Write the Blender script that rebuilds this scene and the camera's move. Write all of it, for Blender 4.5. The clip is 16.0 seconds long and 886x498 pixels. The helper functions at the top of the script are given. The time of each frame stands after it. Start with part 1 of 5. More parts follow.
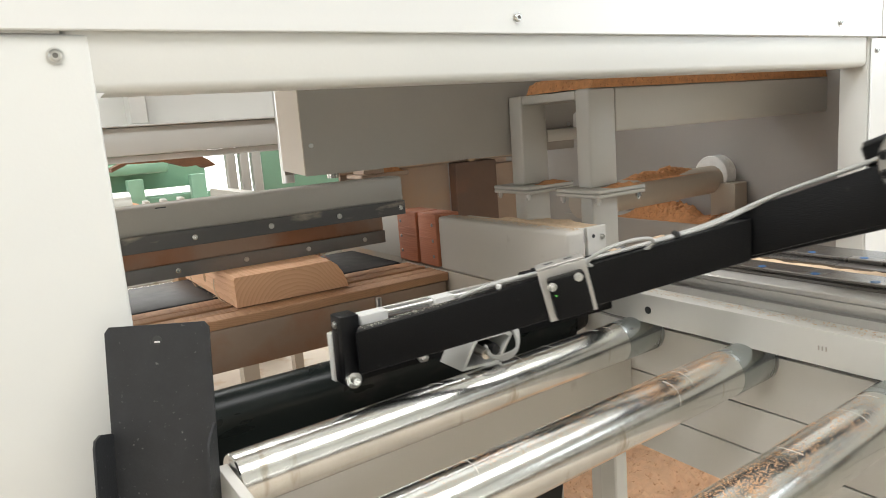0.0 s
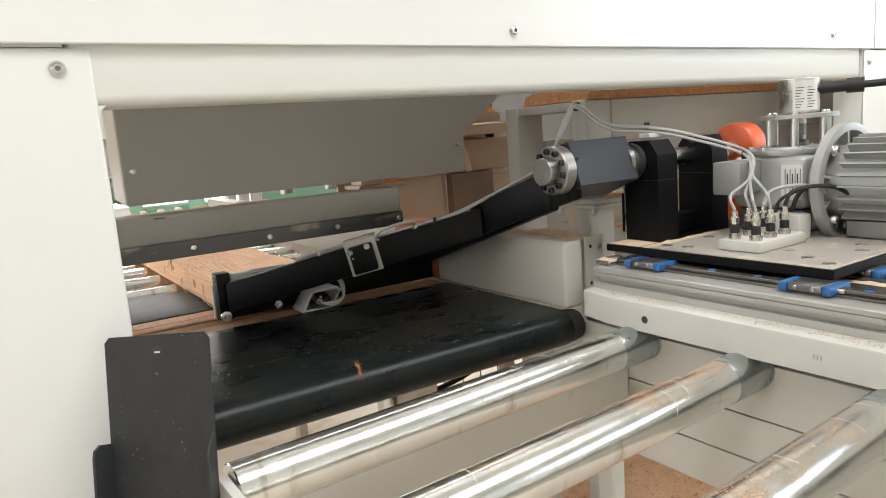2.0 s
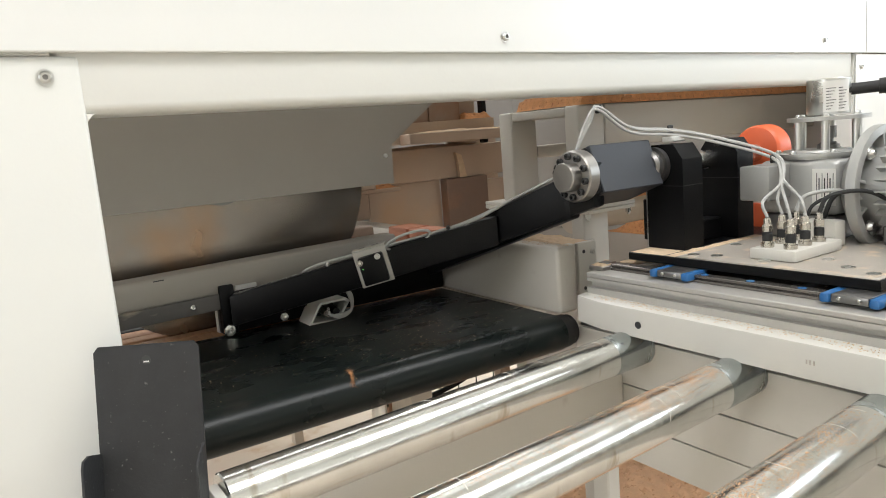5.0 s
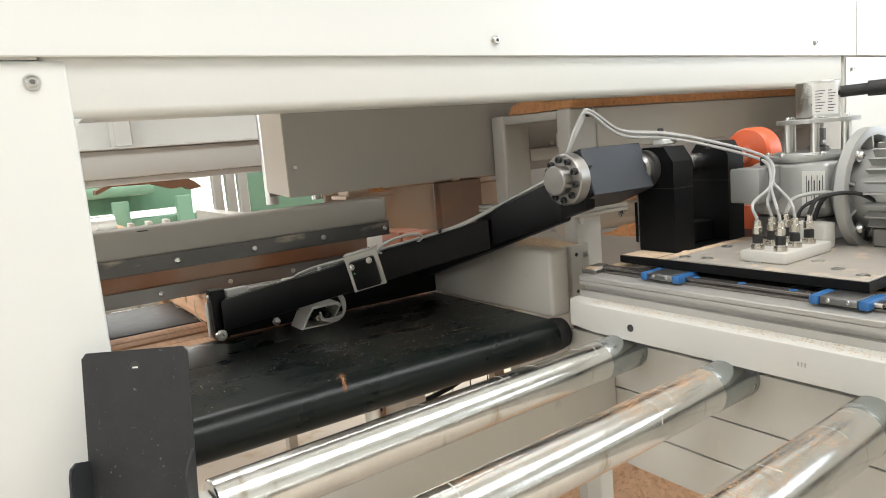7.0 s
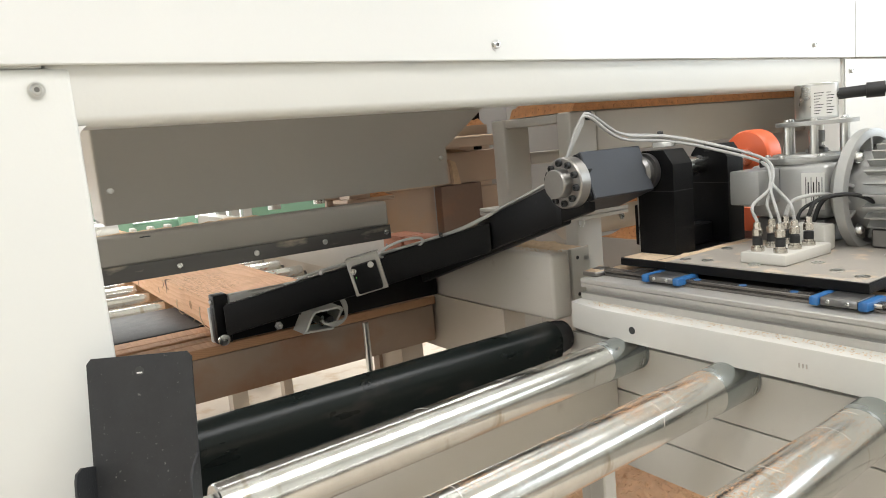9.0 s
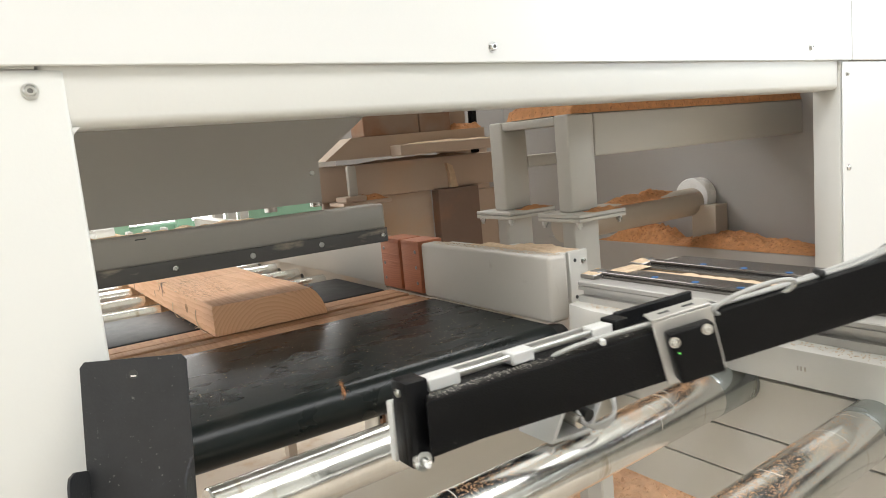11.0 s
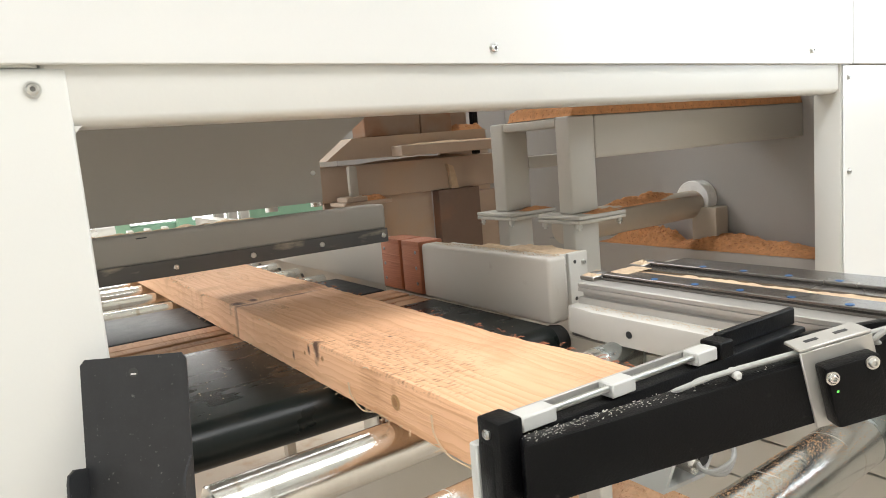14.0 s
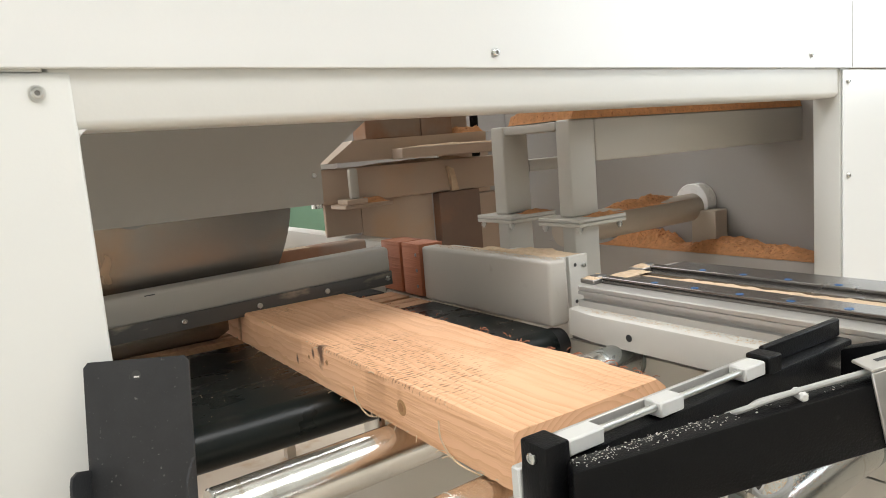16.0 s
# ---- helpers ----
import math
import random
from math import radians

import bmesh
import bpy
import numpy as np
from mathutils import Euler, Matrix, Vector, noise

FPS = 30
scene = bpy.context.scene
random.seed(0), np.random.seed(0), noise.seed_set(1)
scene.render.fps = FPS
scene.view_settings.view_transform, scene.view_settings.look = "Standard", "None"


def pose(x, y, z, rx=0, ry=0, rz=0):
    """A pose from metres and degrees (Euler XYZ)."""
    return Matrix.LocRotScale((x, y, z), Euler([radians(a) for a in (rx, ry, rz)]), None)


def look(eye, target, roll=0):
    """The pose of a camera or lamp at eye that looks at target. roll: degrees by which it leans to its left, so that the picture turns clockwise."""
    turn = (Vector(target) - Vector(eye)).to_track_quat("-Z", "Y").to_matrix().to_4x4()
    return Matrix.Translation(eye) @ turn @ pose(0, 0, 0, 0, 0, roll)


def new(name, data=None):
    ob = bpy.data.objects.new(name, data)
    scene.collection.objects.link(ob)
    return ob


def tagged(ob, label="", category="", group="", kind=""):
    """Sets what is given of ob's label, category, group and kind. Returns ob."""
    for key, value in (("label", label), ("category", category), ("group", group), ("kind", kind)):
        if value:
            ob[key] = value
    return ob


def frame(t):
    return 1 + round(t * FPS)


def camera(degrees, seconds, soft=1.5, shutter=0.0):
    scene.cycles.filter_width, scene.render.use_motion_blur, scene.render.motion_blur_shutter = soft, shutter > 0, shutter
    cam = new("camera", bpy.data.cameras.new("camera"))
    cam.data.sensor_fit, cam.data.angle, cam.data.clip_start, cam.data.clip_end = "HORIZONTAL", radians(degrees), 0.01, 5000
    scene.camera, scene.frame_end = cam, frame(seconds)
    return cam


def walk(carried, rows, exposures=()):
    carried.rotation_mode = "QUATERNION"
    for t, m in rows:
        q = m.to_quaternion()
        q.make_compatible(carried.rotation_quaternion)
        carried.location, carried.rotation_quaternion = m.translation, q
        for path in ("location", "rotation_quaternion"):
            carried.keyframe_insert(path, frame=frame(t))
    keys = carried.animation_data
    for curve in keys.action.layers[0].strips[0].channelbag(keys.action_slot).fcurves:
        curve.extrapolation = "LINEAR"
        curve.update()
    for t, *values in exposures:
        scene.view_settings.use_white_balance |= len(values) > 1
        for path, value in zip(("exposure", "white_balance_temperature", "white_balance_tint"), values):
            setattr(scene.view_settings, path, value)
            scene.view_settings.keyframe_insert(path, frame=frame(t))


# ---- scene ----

# ---------------------------------------------------------------- camera
cam = camera(65.0, 16.0, soft=0.95, shutter=0.4)
PATH = [
    (0.0, -0.0126, 0.0106, 1.3495, -32.403, -10.067, -4.334),
    (0.5, -0.0121, 0.0071, 1.3533, -32.789, -10.001, -4.614),
    (1.0, -0.0098, 0.0036, 1.3490, -32.430, -9.280, -4.549),
    (1.5, -0.0129, 0.0059, 1.3522, -32.747, -9.304, -4.479),
    (2.0, -0.0181, 0.0043, 1.3512, -32.706, -9.244, -4.362),
    (2.5, -0.0175, 0.0029, 1.3551, -32.656, -9.329, -4.396),
    (3.0, -0.0160, 0.0061, 1.3533, -32.801, -9.259, -4.412),
    (3.5, -0.0126, 0.0058, 1.3529, -32.900, -9.165, -4.475),
    (4.0, -0.0100, 0.0073, 1.3535, -32.885, -9.227, -4.516),
    (5.2, -0.0090, 0.0010, 1.3534, -33.000, -8.780, -4.640),
    (6.5, -0.0072, -0.0045, 1.3532, -33.132, -8.310, -4.766),
    (7.0, -0.0024, 0.0007, 1.3529, -33.397, -8.629, -4.804),
    (7.5, -0.0025, -0.0026, 1.3512, -33.206, -8.321, -5.058),
    (8.0, -0.0052, -0.0024, 1.3527, -33.110, -8.236, -5.169),
    (8.5, -0.0026, -0.0052, 1.3526, -33.364, -8.214, -5.233),
    (9.0, -0.0060, -0.0030, 1.3547, -33.331, -8.348, -5.164),
    (10.2, -0.0030, -0.0010, 1.3530, -33.450, -8.180, -5.166),
    (11.5, -0.0011, 0.0016, 1.3513, -33.585, -8.006, -5.168),
    (12.0, 0.0041, -0.0035, 1.3506, -33.276, -7.998, -5.350),
    (12.5, 0.0000, 0.0000, 1.3500, -33.143, -8.090, -5.180),
    (13.0, 0.0023, 0.0015, 1.3516, -33.112, -8.251, -5.166),
    (13.5, 0.0012, 0.0001, 1.3536, -33.363, -8.126, -5.035),
    (14.0, -0.0031, -0.0019, 1.3514, -33.524, -7.985, -4.792),
    (14.5, -0.0064, -0.0031, 1.3551, -33.402, -8.067, -4.820),
    (15.0, -0.0082, -0.0031, 1.3561, -33.537, -8.131, -4.702),
    (15.5, -0.0087, -0.0032, 1.3548, -33.571, -8.067, -4.744),
    (16.0, -0.0081, -0.0035, 1.3562, -33.603, -7.900, -4.618),
]


def held(x, y, z, yaw, pitch, roll):
    """Camera pose: yaw about z, pitch above level, roll about the line of sight."""
    return (Matrix.Translation((x, y, z)) @ pose(0, 0, 0, 0, 0, yaw) @ pose(0, 0, 0, 90 + pitch)
            @ pose(0, 0, 0, 0, 0, -roll))


walk(cam, [(r[0], held(r[1], r[2], r[3], r[4], r[5], -r[6])) for r in PATH],
     [(0.0, 0.05), (1.5, 0.02), (4.0, 0.07), (7.0, 0.10), (9.0, 0.09), (12.5, 0.20), (14.5, 0.06), (16.0, -0.04)])

# ---------------------------------------------------------------- world and light
world = bpy.data.worlds.new("sky")
scene.world = world
world.use_nodes = True
wn = world.node_tree
sky = wn.nodes.new("ShaderNodeTexSky")
sky.sky_type, sky.sun_disc = "NISHITA", False
sky.sun_elevation, sky.sun_rotation = radians(48), radians(200)
wn.links.new(sky.outputs[0], wn.nodes["Background"].inputs[0])
wn.nodes["Background"].inputs[1].default_value = 0.12


def area(name, m, w, h, watts, colour=(1, 0.97, 0.92)):
    lamp = bpy.data.lights.new(name, "AREA")
    lamp.shape, lamp.size, lamp.size_y, lamp.energy, lamp.color = "RECTANGLE", w, h, watts, colour
    ob = new(name, lamp)
    ob.matrix_world = m
    return ob


# daylight in the roof lights and the window bands of the hall
area("skylight_daylight", pose(0.5, -1.6, 5.9), 9.0, 1.9, 430, (1, 0.99, 0.975))
area("skylight_daylight", pose(0.5, 5.2, 5.9), 9.0, 1.9, 320, (1, 0.99, 0.975))
area("window_daylight", look((7.8, -3.0, 3.0), (1.5, 0.6, 1.2)), 5.0, 2.6, 215, (0.86, 0.94, 1.0))
area("window_daylight", look((-5.8, 2.2, 2.7), (0.3, 2.6, 1.3)), 5.0, 2.4, 150, (1, 0.99, 0.975))
area("window_daylight", look((1.0, 8.7, 2.6), (1, 0, 1.0)), 8.0, 2.6, 185, (1, 0.99, 0.975))

# ---------------------------------------------------------------- materials


def material(name, colour, rough=0.5, metal=0.0, var=0.12, scale=6.0, bump=0.0, bscale=60.0, stain=None, stain_at=0.6, stain_scale=3.0, coat=0.0, stretch=(1, 1, 1), per_object=0.0, spec=0.5):
    """Plain surface with two scales of variation, fine relief and patchy stains."""
    m = bpy.data.materials.new(name)
    m.use_nodes = True
    n, l = m.node_tree.nodes, m.node_tree.links
    b = n["Principled BSDF"]
    tc = n.new("ShaderNodeTexCoord")
    mp = n.new("ShaderNodeMapping")
    mp.inputs["Scale"].default_value = stretch
    l.new(tc.outputs["Object"], mp.inputs[0])

    def noise_tex(s, d=4.0):
        t = n.new("ShaderNodeTexNoise")
        t.inputs["Scale"].default_value, t.inputs["Detail"].default_value = s, d
        l.new(mp.outputs[0], t.inputs["Vector"])
        return t

    def mix(fac, a, c):
        x = n.new("ShaderNodeMix")
        x.data_type = "RGBA"
        for s, v in ((0, fac), (6, a), (7, c)):
            if isinstance(v, (tuple, float, int)):
                x.inputs[s].default_value = v if s == 0 else (*v, 1)
            else:
                l.new(v, x.inputs[s])
        return x.outputs[2]

    big, fine = noise_tex(scale), noise_tex(scale * 11)
    dark, light = tuple(c * (1 - var) for c in colour), tuple(min(1, c * (1 + var)) for c in colour)
    col = mix(big.outputs[0], dark, light)
    col = mix(fine.outputs[0], col, mix(0.5, col, tuple(c * (1 - var * 0.8) for c in colour)))
    if stain:
        s = noise_tex(stain_scale, 8.0)
        ramp = n.new("ShaderNodeMapRange")
        ramp.inputs[1].default_value, ramp.inputs[2].default_value = stain_at, stain_at + 0.12
        l.new(s.outputs[0], ramp.inputs[0])
        col = mix(ramp.outputs[0], col, stain)
    if per_object:
        oi = n.new("ShaderNodeObjectInfo")
        hs = n.new("ShaderNodeHueSaturation")
        mr = n.new("ShaderNodeMapRange")
        mr.inputs[3].default_value, mr.inputs[4].default_value = 1 - per_object, 1 + per_object
        l.new(oi.outputs["Random"], mr.inputs[0])
        l.new(mr.outputs[0], hs.inputs["Value"])
        l.new(col, hs.inputs["Color"])
        col = hs.outputs[0]
    l.new(col, b.inputs["Base Color"])
    rr = n.new("ShaderNodeMapRange")
    rr.inputs[3].default_value, rr.inputs[4].default_value = max(0.02, rough - 0.1), min(1, rough + 0.1)
    l.new(big.outputs[0], rr.inputs[0])
    l.new(rr.outputs[0], b.inputs["Roughness"])
    b.inputs["Metallic"].default_value = metal
    b.inputs["Coat Weight"].default_value = coat
    b.inputs["Specular IOR Level"].default_value = spec
    if bump:
        bt = noise_tex(bscale, 6.0)
        bp = n.new("ShaderNodeBump")
        bp.inputs["Strength"].default_value, bp.inputs["Distance"].default_value = bump, 0.002
        l.new(bt.outputs[0], bp.inputs["Height"])
        l.new(bp.outputs[0], b.inputs["Normal"])
    return m


def tex_near(n, l, tc):
    """Slow wander of the grain along the board."""
    p = n.new("ShaderNodeMapping")
    p.inputs["Scale"].default_value = (3.0, 3.0, 3.0)
    t = n.new("ShaderNodeTexNoise")
    t.inputs["Scale"].default_value, t.inputs["Detail"].default_value = 3.0, 2.0
    l.new(tc.outputs["Object"], p.inputs[0])
    l.new(p.outputs[0], t.inputs["Vector"])
    return t.outputs[0]


def wood(name, light, dark, pith=(0.15, 0.05), rings=170.0, rough=0.75, stain=(0.10, 0.05, 0.03), stain_at=0.62, bands=(), spots=()):
    """Sawn wood whose year rings run round a pith line along y; saw marks across."""
    m = bpy.data.materials.new(name)
    m.use_nodes = True
    n, l = m.node_tree.nodes, m.node_tree.links
    b = n["Principled BSDF"]
    tc = n.new("ShaderNodeTexCoord")
    sep = n.new("ShaderNodeSeparateXYZ")
    l.new(tc.outputs["Object"], sep.inputs[0])

    def math(op, a, c=None):
        x = n.new("ShaderNodeMath")
        x.operation = op
        for s, v in ((0, a), (1, c)):
            if v is None:
                continue
            if isinstance(v, (float, int)):
                x.inputs[s].default_value = v
            else:
                l.new(v, x.inputs[s])
        return x.outputs[0]

    wob = n.new("ShaderNodeTexNoise")
    wob.inputs["Scale"].default_value = 5.0
    mp = n.new("ShaderNodeMapping")
    mp.inputs["Scale"].default_value = (1.2, 0.35, 1.2)
    l.new(tc.outputs["Object"], mp.inputs[0])
    l.new(mp.outputs[0], wob.inputs["Vector"])
    dx = math("ADD", sep.outputs[0], -pith[0])
    dz = math("ADD", sep.outputs[2], pith[1])
    r = math("SQRT", math("ADD", math("MULTIPLY", dx, dx), math("MULTIPLY", dz, dz)))
    r = math("ADD", r, math("MULTIPLY", wob.outputs[0], 0.05))
    r = math("ADD", r, math("MULTIPLY", tex_near(n, l, tc), 0.012))
    wave = math("FRACT", math("MULTIPLY", r, rings))
    wave = math("POWER", wave, 2.0)

    def tex(s, stretch, d=6.0):
        p = n.new("ShaderNodeMapping")
        p.inputs["Scale"].default_value = stretch
        t = n.new("ShaderNodeTexNoise")
        t.inputs["Scale"].default_value, t.inputs["Detail"].default_value = s, d
        l.new(tc.outputs["Object"], p.inputs[0])
        l.new(p.outputs[0], t.inputs["Vector"])
        return t.outputs[0]

    def mix(fac, a, c):
        x = n.new("ShaderNodeMix")
        x.data_type = "RGBA"
        for s, v in ((0, fac), (6, a), (7, c)):
            if isinstance(v, (tuple, float, int)):
                x.inputs[s].default_value = v if s == 0 else (*v, 1)
            else:
                l.new(v, x.inputs[s])
        return x.outputs[2]

    def ramp(v, a, c):
        x = n.new("ShaderNodeMapRange")
        x.inputs[1].default_value, x.inputs[2].default_value = a, c
        l.new(v, x.inputs[0])
        return x.outputs[0]

    geo = n.new("ShaderNodeNewGeometry")
    face = n.new("ShaderNodeSeparateXYZ")
    l.new(geo.outputs["Normal"], face.inputs[0])
    along = math("SUBTRACT", 1.0, math("MULTIPLY", math("GREATER_THAN", math("ABSOLUTE", face.outputs[1]), 0.7), 0.85))
    col = mix(math("MULTIPLY", wave, 0.55), light, dark)
    col = mix(math("MULTIPLY", tex(4.0, (1, 0.5, 1)), 0.5), col, mix(0.5, light, dark))
    fibre = math("MULTIPLY", ramp(tex(90.0, (1, 0.06, 1)), 0.45, 0.7), along)
    col = mix(math("MULTIPLY", fibre, 0.35), col, dark)
    lines = math("SINE", math("MULTIPLY", math("ADD", sep.outputs[1], math("MULTIPLY", wob.outputs[0], 0.06)), 620.0))
    left_part = math("ADD", math("MULTIPLY", ramp(sep.outputs[0], 0.19, 0.07), 0.75), 0.25)
    marks = math("MULTIPLY", ramp(tex(170.0, (0.55, 1.3, 1), 4.0), 0.50, 0.60), math("MULTIPLY", ramp(lines, -0.5, 0.6), left_part))
    rough_zone = ramp(tex(4.2, (1.2, 0.7, 1), 3.0), 0.46, 0.60)
    top = ramp(sep.outputs[2], 0.066, 0.072)
    col = mix(math("MULTIPLY", math("MULTIPLY", math("MULTIPLY", marks, rough_zone), top), 0.95), col, tuple(c * 0.42 for c in dark))
    wander = math("MULTIPLY", tex(6.0, (1, 1, 1)), 0.10)
    for where, wide, much in bands:
        off = math("ABSOLUTE", math("ADD", math("ADD", sep.outputs[1], wander), -where - 0.05))
        band = ramp(off, wide, wide * 0.25)
        col = mix(math("MULTIPLY", math("MULTIPLY", band, ramp(tex(14.0, (1, 1, 1)), 0.32, 0.52)), much), col, (0.17, 0.065, 0.03))
    for sx, sy, sz, sr in spots:
        qx, qy, qz = (math("ADD", sep.outputs[i], -v) for i, v in enumerate((sx, sy, sz)))
        dist = math("SQRT", math("ADD", math("MULTIPLY", qx, qx), math("ADD", math("MULTIPLY", qy, qy), math("MULTIPLY", qz, math("MULTIPLY", qz, 0.3)))))
        dist = math("ADD", dist, math("MULTIPLY", math("ADD", tex(45.0, (1, 1, 1)), -0.5), sr * 1.6))
        col = mix(math("MULTIPLY", ramp(dist, sr, sr * 0.35), 0.9), col, (0.07, 0.028, 0.015))
    col = mix(math("MULTIPLY", ramp(tex(2.6, (0.7, 1.4, 1), 8.0), stain_at, stain_at + 0.1), 0.75), col, stain)
    l.new(col, b.inputs["Base Color"])
    b.inputs["Roughness"].default_value = rough
    bp = n.new("ShaderNodeBump")
    bp.inputs["Strength"].default_value, bp.inputs["Distance"].default_value = 0.5, 0.0025
    l.new(math("ADD", math("MULTIPLY", marks, math("MULTIPLY", rough_zone, top)), fibre), bp.inputs["Height"])
    l.new(bp.outputs[0], b.inputs["Normal"])
    return m


def glow(name, colour, strength):
    m = bpy.data.materials.new(name)
    m.use_nodes = True
    n = m.node_tree.nodes
    e = n.new("ShaderNodeEmission")
    e.inputs[0].default_value, e.inputs[1].default_value = (*colour, 1), strength
    m.node_tree.links.new(e.outputs[0], n["Material Output"].inputs[0])
    return m


PAINT = material("light_grey_paint", (0.65, 0.65, 0.615), 0.34, var=0.018, scale=3.0, bump=0.06, bscale=160)
SHEET = material("off_white_sheet_paint", (0.695, 0.70, 0.68), 0.25, var=0.010, scale=2.0, bump=0.04, bscale=180)
DUSTY = material("dusty_grey_paint", (0.46, 0.405, 0.335), 0.5, var=0.08, bump=0.1, bscale=120, stain=(0.56, 0.40, 0.26), stain_at=0.6)
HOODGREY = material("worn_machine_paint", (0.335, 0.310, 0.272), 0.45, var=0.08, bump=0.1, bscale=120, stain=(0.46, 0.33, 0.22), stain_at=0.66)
FENCE = material("scuffed_grey_paint", (0.56, 0.545, 0.50), 0.42, var=0.06, bump=0.08, bscale=140, stain=(0.40, 0.37, 0.33), stain_at=0.70, stain_scale=12)
RAILGREY = material("scuffed_fence_paint", (0.43, 0.405, 0.36), 0.42, var=0.07, bump=0.08, bscale=140, stain=(0.33, 0.29, 0.25), stain_at=0.68, stain_scale=14)
PORTALGREY = material("beige_grey_paint", (0.465, 0.445, 0.40), 0.42, var=0.05, bump=0.06, bscale=160, stain=(0.50, 0.42, 0.33), stain_at=0.68)
WALLGREY = material("dull_grey_sheet", (0.37, 0.355, 0.335), 0.5, var=0.10, scale=2, bump=0.08, bscale=100, stain=(0.38, 0.33, 0.27), stain_at=0.66)
CHANNEL = material("dust_browned_paint", (0.48, 0.375, 0.29), 0.5, var=0.10, bump=0.1, bscale=120, stain=(0.52, 0.36, 0.24), stain_at=0.62)
SHADEDPANEL = material("shaded_resin_brown_sheet", (0.20, 0.13, 0.095), 0.55, var=0.2, bump=0.1, stain=(0.27, 0.14, 0.08), stain_at=0.55)
BROWNED = material("resin_stained_steel", (0.34, 0.25, 0.19), 0.5, var=0.2, bump=0.1, stain=(0.30, 0.14, 0.07), stain_at=0.5)
GUIDE = material("scratched_dark_steel", (0.11, 0.105, 0.10), 0.4, 0.7, var=0.25, bump=0.1, stain=(0.42, 0.36, 0.29), stain_at=0.60, stain_scale=7, stretch=(1, 1, 3))
BLACK = material("black_powder_coat", (0.0048, 0.0048, 0.0052), 0.36, var=0.25, bump=0.35, bscale=420, stain=(0.035, 0.033, 0.031), stain_at=0.70, stain_scale=60, spec=0.16)
PLATE = material("satin_black_sheet", (0.030, 0.031, 0.033), 0.5, var=0.35, scale=30, bump=0.15, bscale=300, stain=(0.14, 0.135, 0.13), stain_at=0.66, stain_scale=170, spec=0.3)
BELT = material("dark_green_belt", (0.0065, 0.0095, 0.0088), 0.29, var=0.4, scale=9, bump=0.07, bscale=500, stain=(0.019, 0.019, 0.017), stain_at=0.60, stain_scale=11, spec=0.24, stretch=(1, 2.2, 1))
CHROME = material("worn_chromed_tube", (0.74, 0.745, 0.72), 0.20, 1.0, var=0.16, scale=9, bump=0.09, bscale=60, stain=(0.50, 0.46, 0.38), stain_at=0.62, stain_scale=14, stretch=(3.2, 0.7, 0.7))
REFLECTEDGREY = material("dark_reflection_tube", (0.43, 0.465, 0.465), 0.24, 0.95, var=0.25, scale=12, bump=0.05, bscale=60, stain=(0.42, 0.43, 0.41), stain_at=0.60, stain_scale=16, stretch=(2.0, 0.7, 0.7))
STEEL = material("bright_steel", (0.62, 0.62, 0.60), 0.28, 1.0, var=0.1, bump=0.03)
DARKSTEEL = material("oiled_steel", (0.24, 0.235, 0.23), 0.35, 0.9, var=0.2)
RAIL = material("blued_rail_steel", (0.20, 0.185, 0.17), 0.24, 0.8, var=0.3, stain=(0.34, 0.26, 0.19), stain_at=0.66, stain_scale=8)
ALU = material("cast_aluminium", (0.44, 0.44, 0.425), 0.45, 0.6, var=0.08, bump=0.2, bscale=240)
DARKCAST = material("grey_cast_flange", (0.30, 0.30, 0.29), 0.5, 0.4, var=0.08, bump=0.2, bscale=240)
ALUPROFILE = material("anodised_aluminium", (0.50, 0.485, 0.455), 0.42, 0.55, var=0.05, stain=(0.55, 0.48, 0.40), stain_at=0.68)
DUSTPLATE = material("dusty_machined_plate", (0.40, 0.365, 0.32), 0.55, 0.2, var=0.15, scale=20, bump=0.3, bscale=300, stain=(0.55, 0.45, 0.34), stain_at=0.55, stain_scale=25)
WORNSTEEL = material("worn_turned_steel", (0.36, 0.345, 0.325), 0.38, 1.0, var=0.2, scale=14, bump=0.06)
BLUE = material("blue_plastic", (0.02, 0.115, 0.31), 0.4, var=0.1)
ORANGE = material("orange_paint", (0.72, 0.13, 0.045), 0.4, var=0.1)
CABLE = material("grey_cable_sheath", (0.40, 0.40, 0.385), 0.45, var=0.06)
BLACKRUBBER = material("black_rubber", (0.015, 0.015, 0.015), 0.6, var=0.2)
WHITEPLASTIC = material("white_plastic", (0.60, 0.60, 0.575), 0.4, var=0.04)
NICKEL = material("nickel_plating", (0.60, 0.57, 0.52), 0.25, 1.0, var=0.1)
SAWDUST = material("orange_sawdust", (0.60, 0.285, 0.12), 0.95, var=0.55, scale=60, bump=1.0, bscale=330, stain=(0.30, 0.12, 0.05), stain_at=0.56, stain_scale=120)
ROLLERDUST = material("stuck_sawdust", (0.60, 0.36, 0.20), 0.95, var=0.4, scale=50, bump=0.8, bscale=260)
FLOORDUST = material("floor_sawdust", (0.74, 0.47, 0.29), 0.95, var=0.25, scale=30, bump=1.0, bscale=200, stain=(0.42, 0.21, 0.10), stain_at=0.60, stain_scale=60)
PALEDUST = material("pale_sawdust", (0.62, 0.47, 0.32), 0.95, var=0.3, scale=60, bump=1.0, bscale=300)
FLOORMAT = material("dusty_concrete", (0.62, 0.54, 0.45), 0.85, var=0.12, scale=2, bump=0.2, bscale=40, stain=(0.52, 0.40, 0.29), stain_at=0.54, stain_scale=7)
WALLMAT = material("hall_wall_paint", (0.60, 0.60, 0.56), 0.8, var=0.06, scale=1.0, bump=0.1, bscale=20)
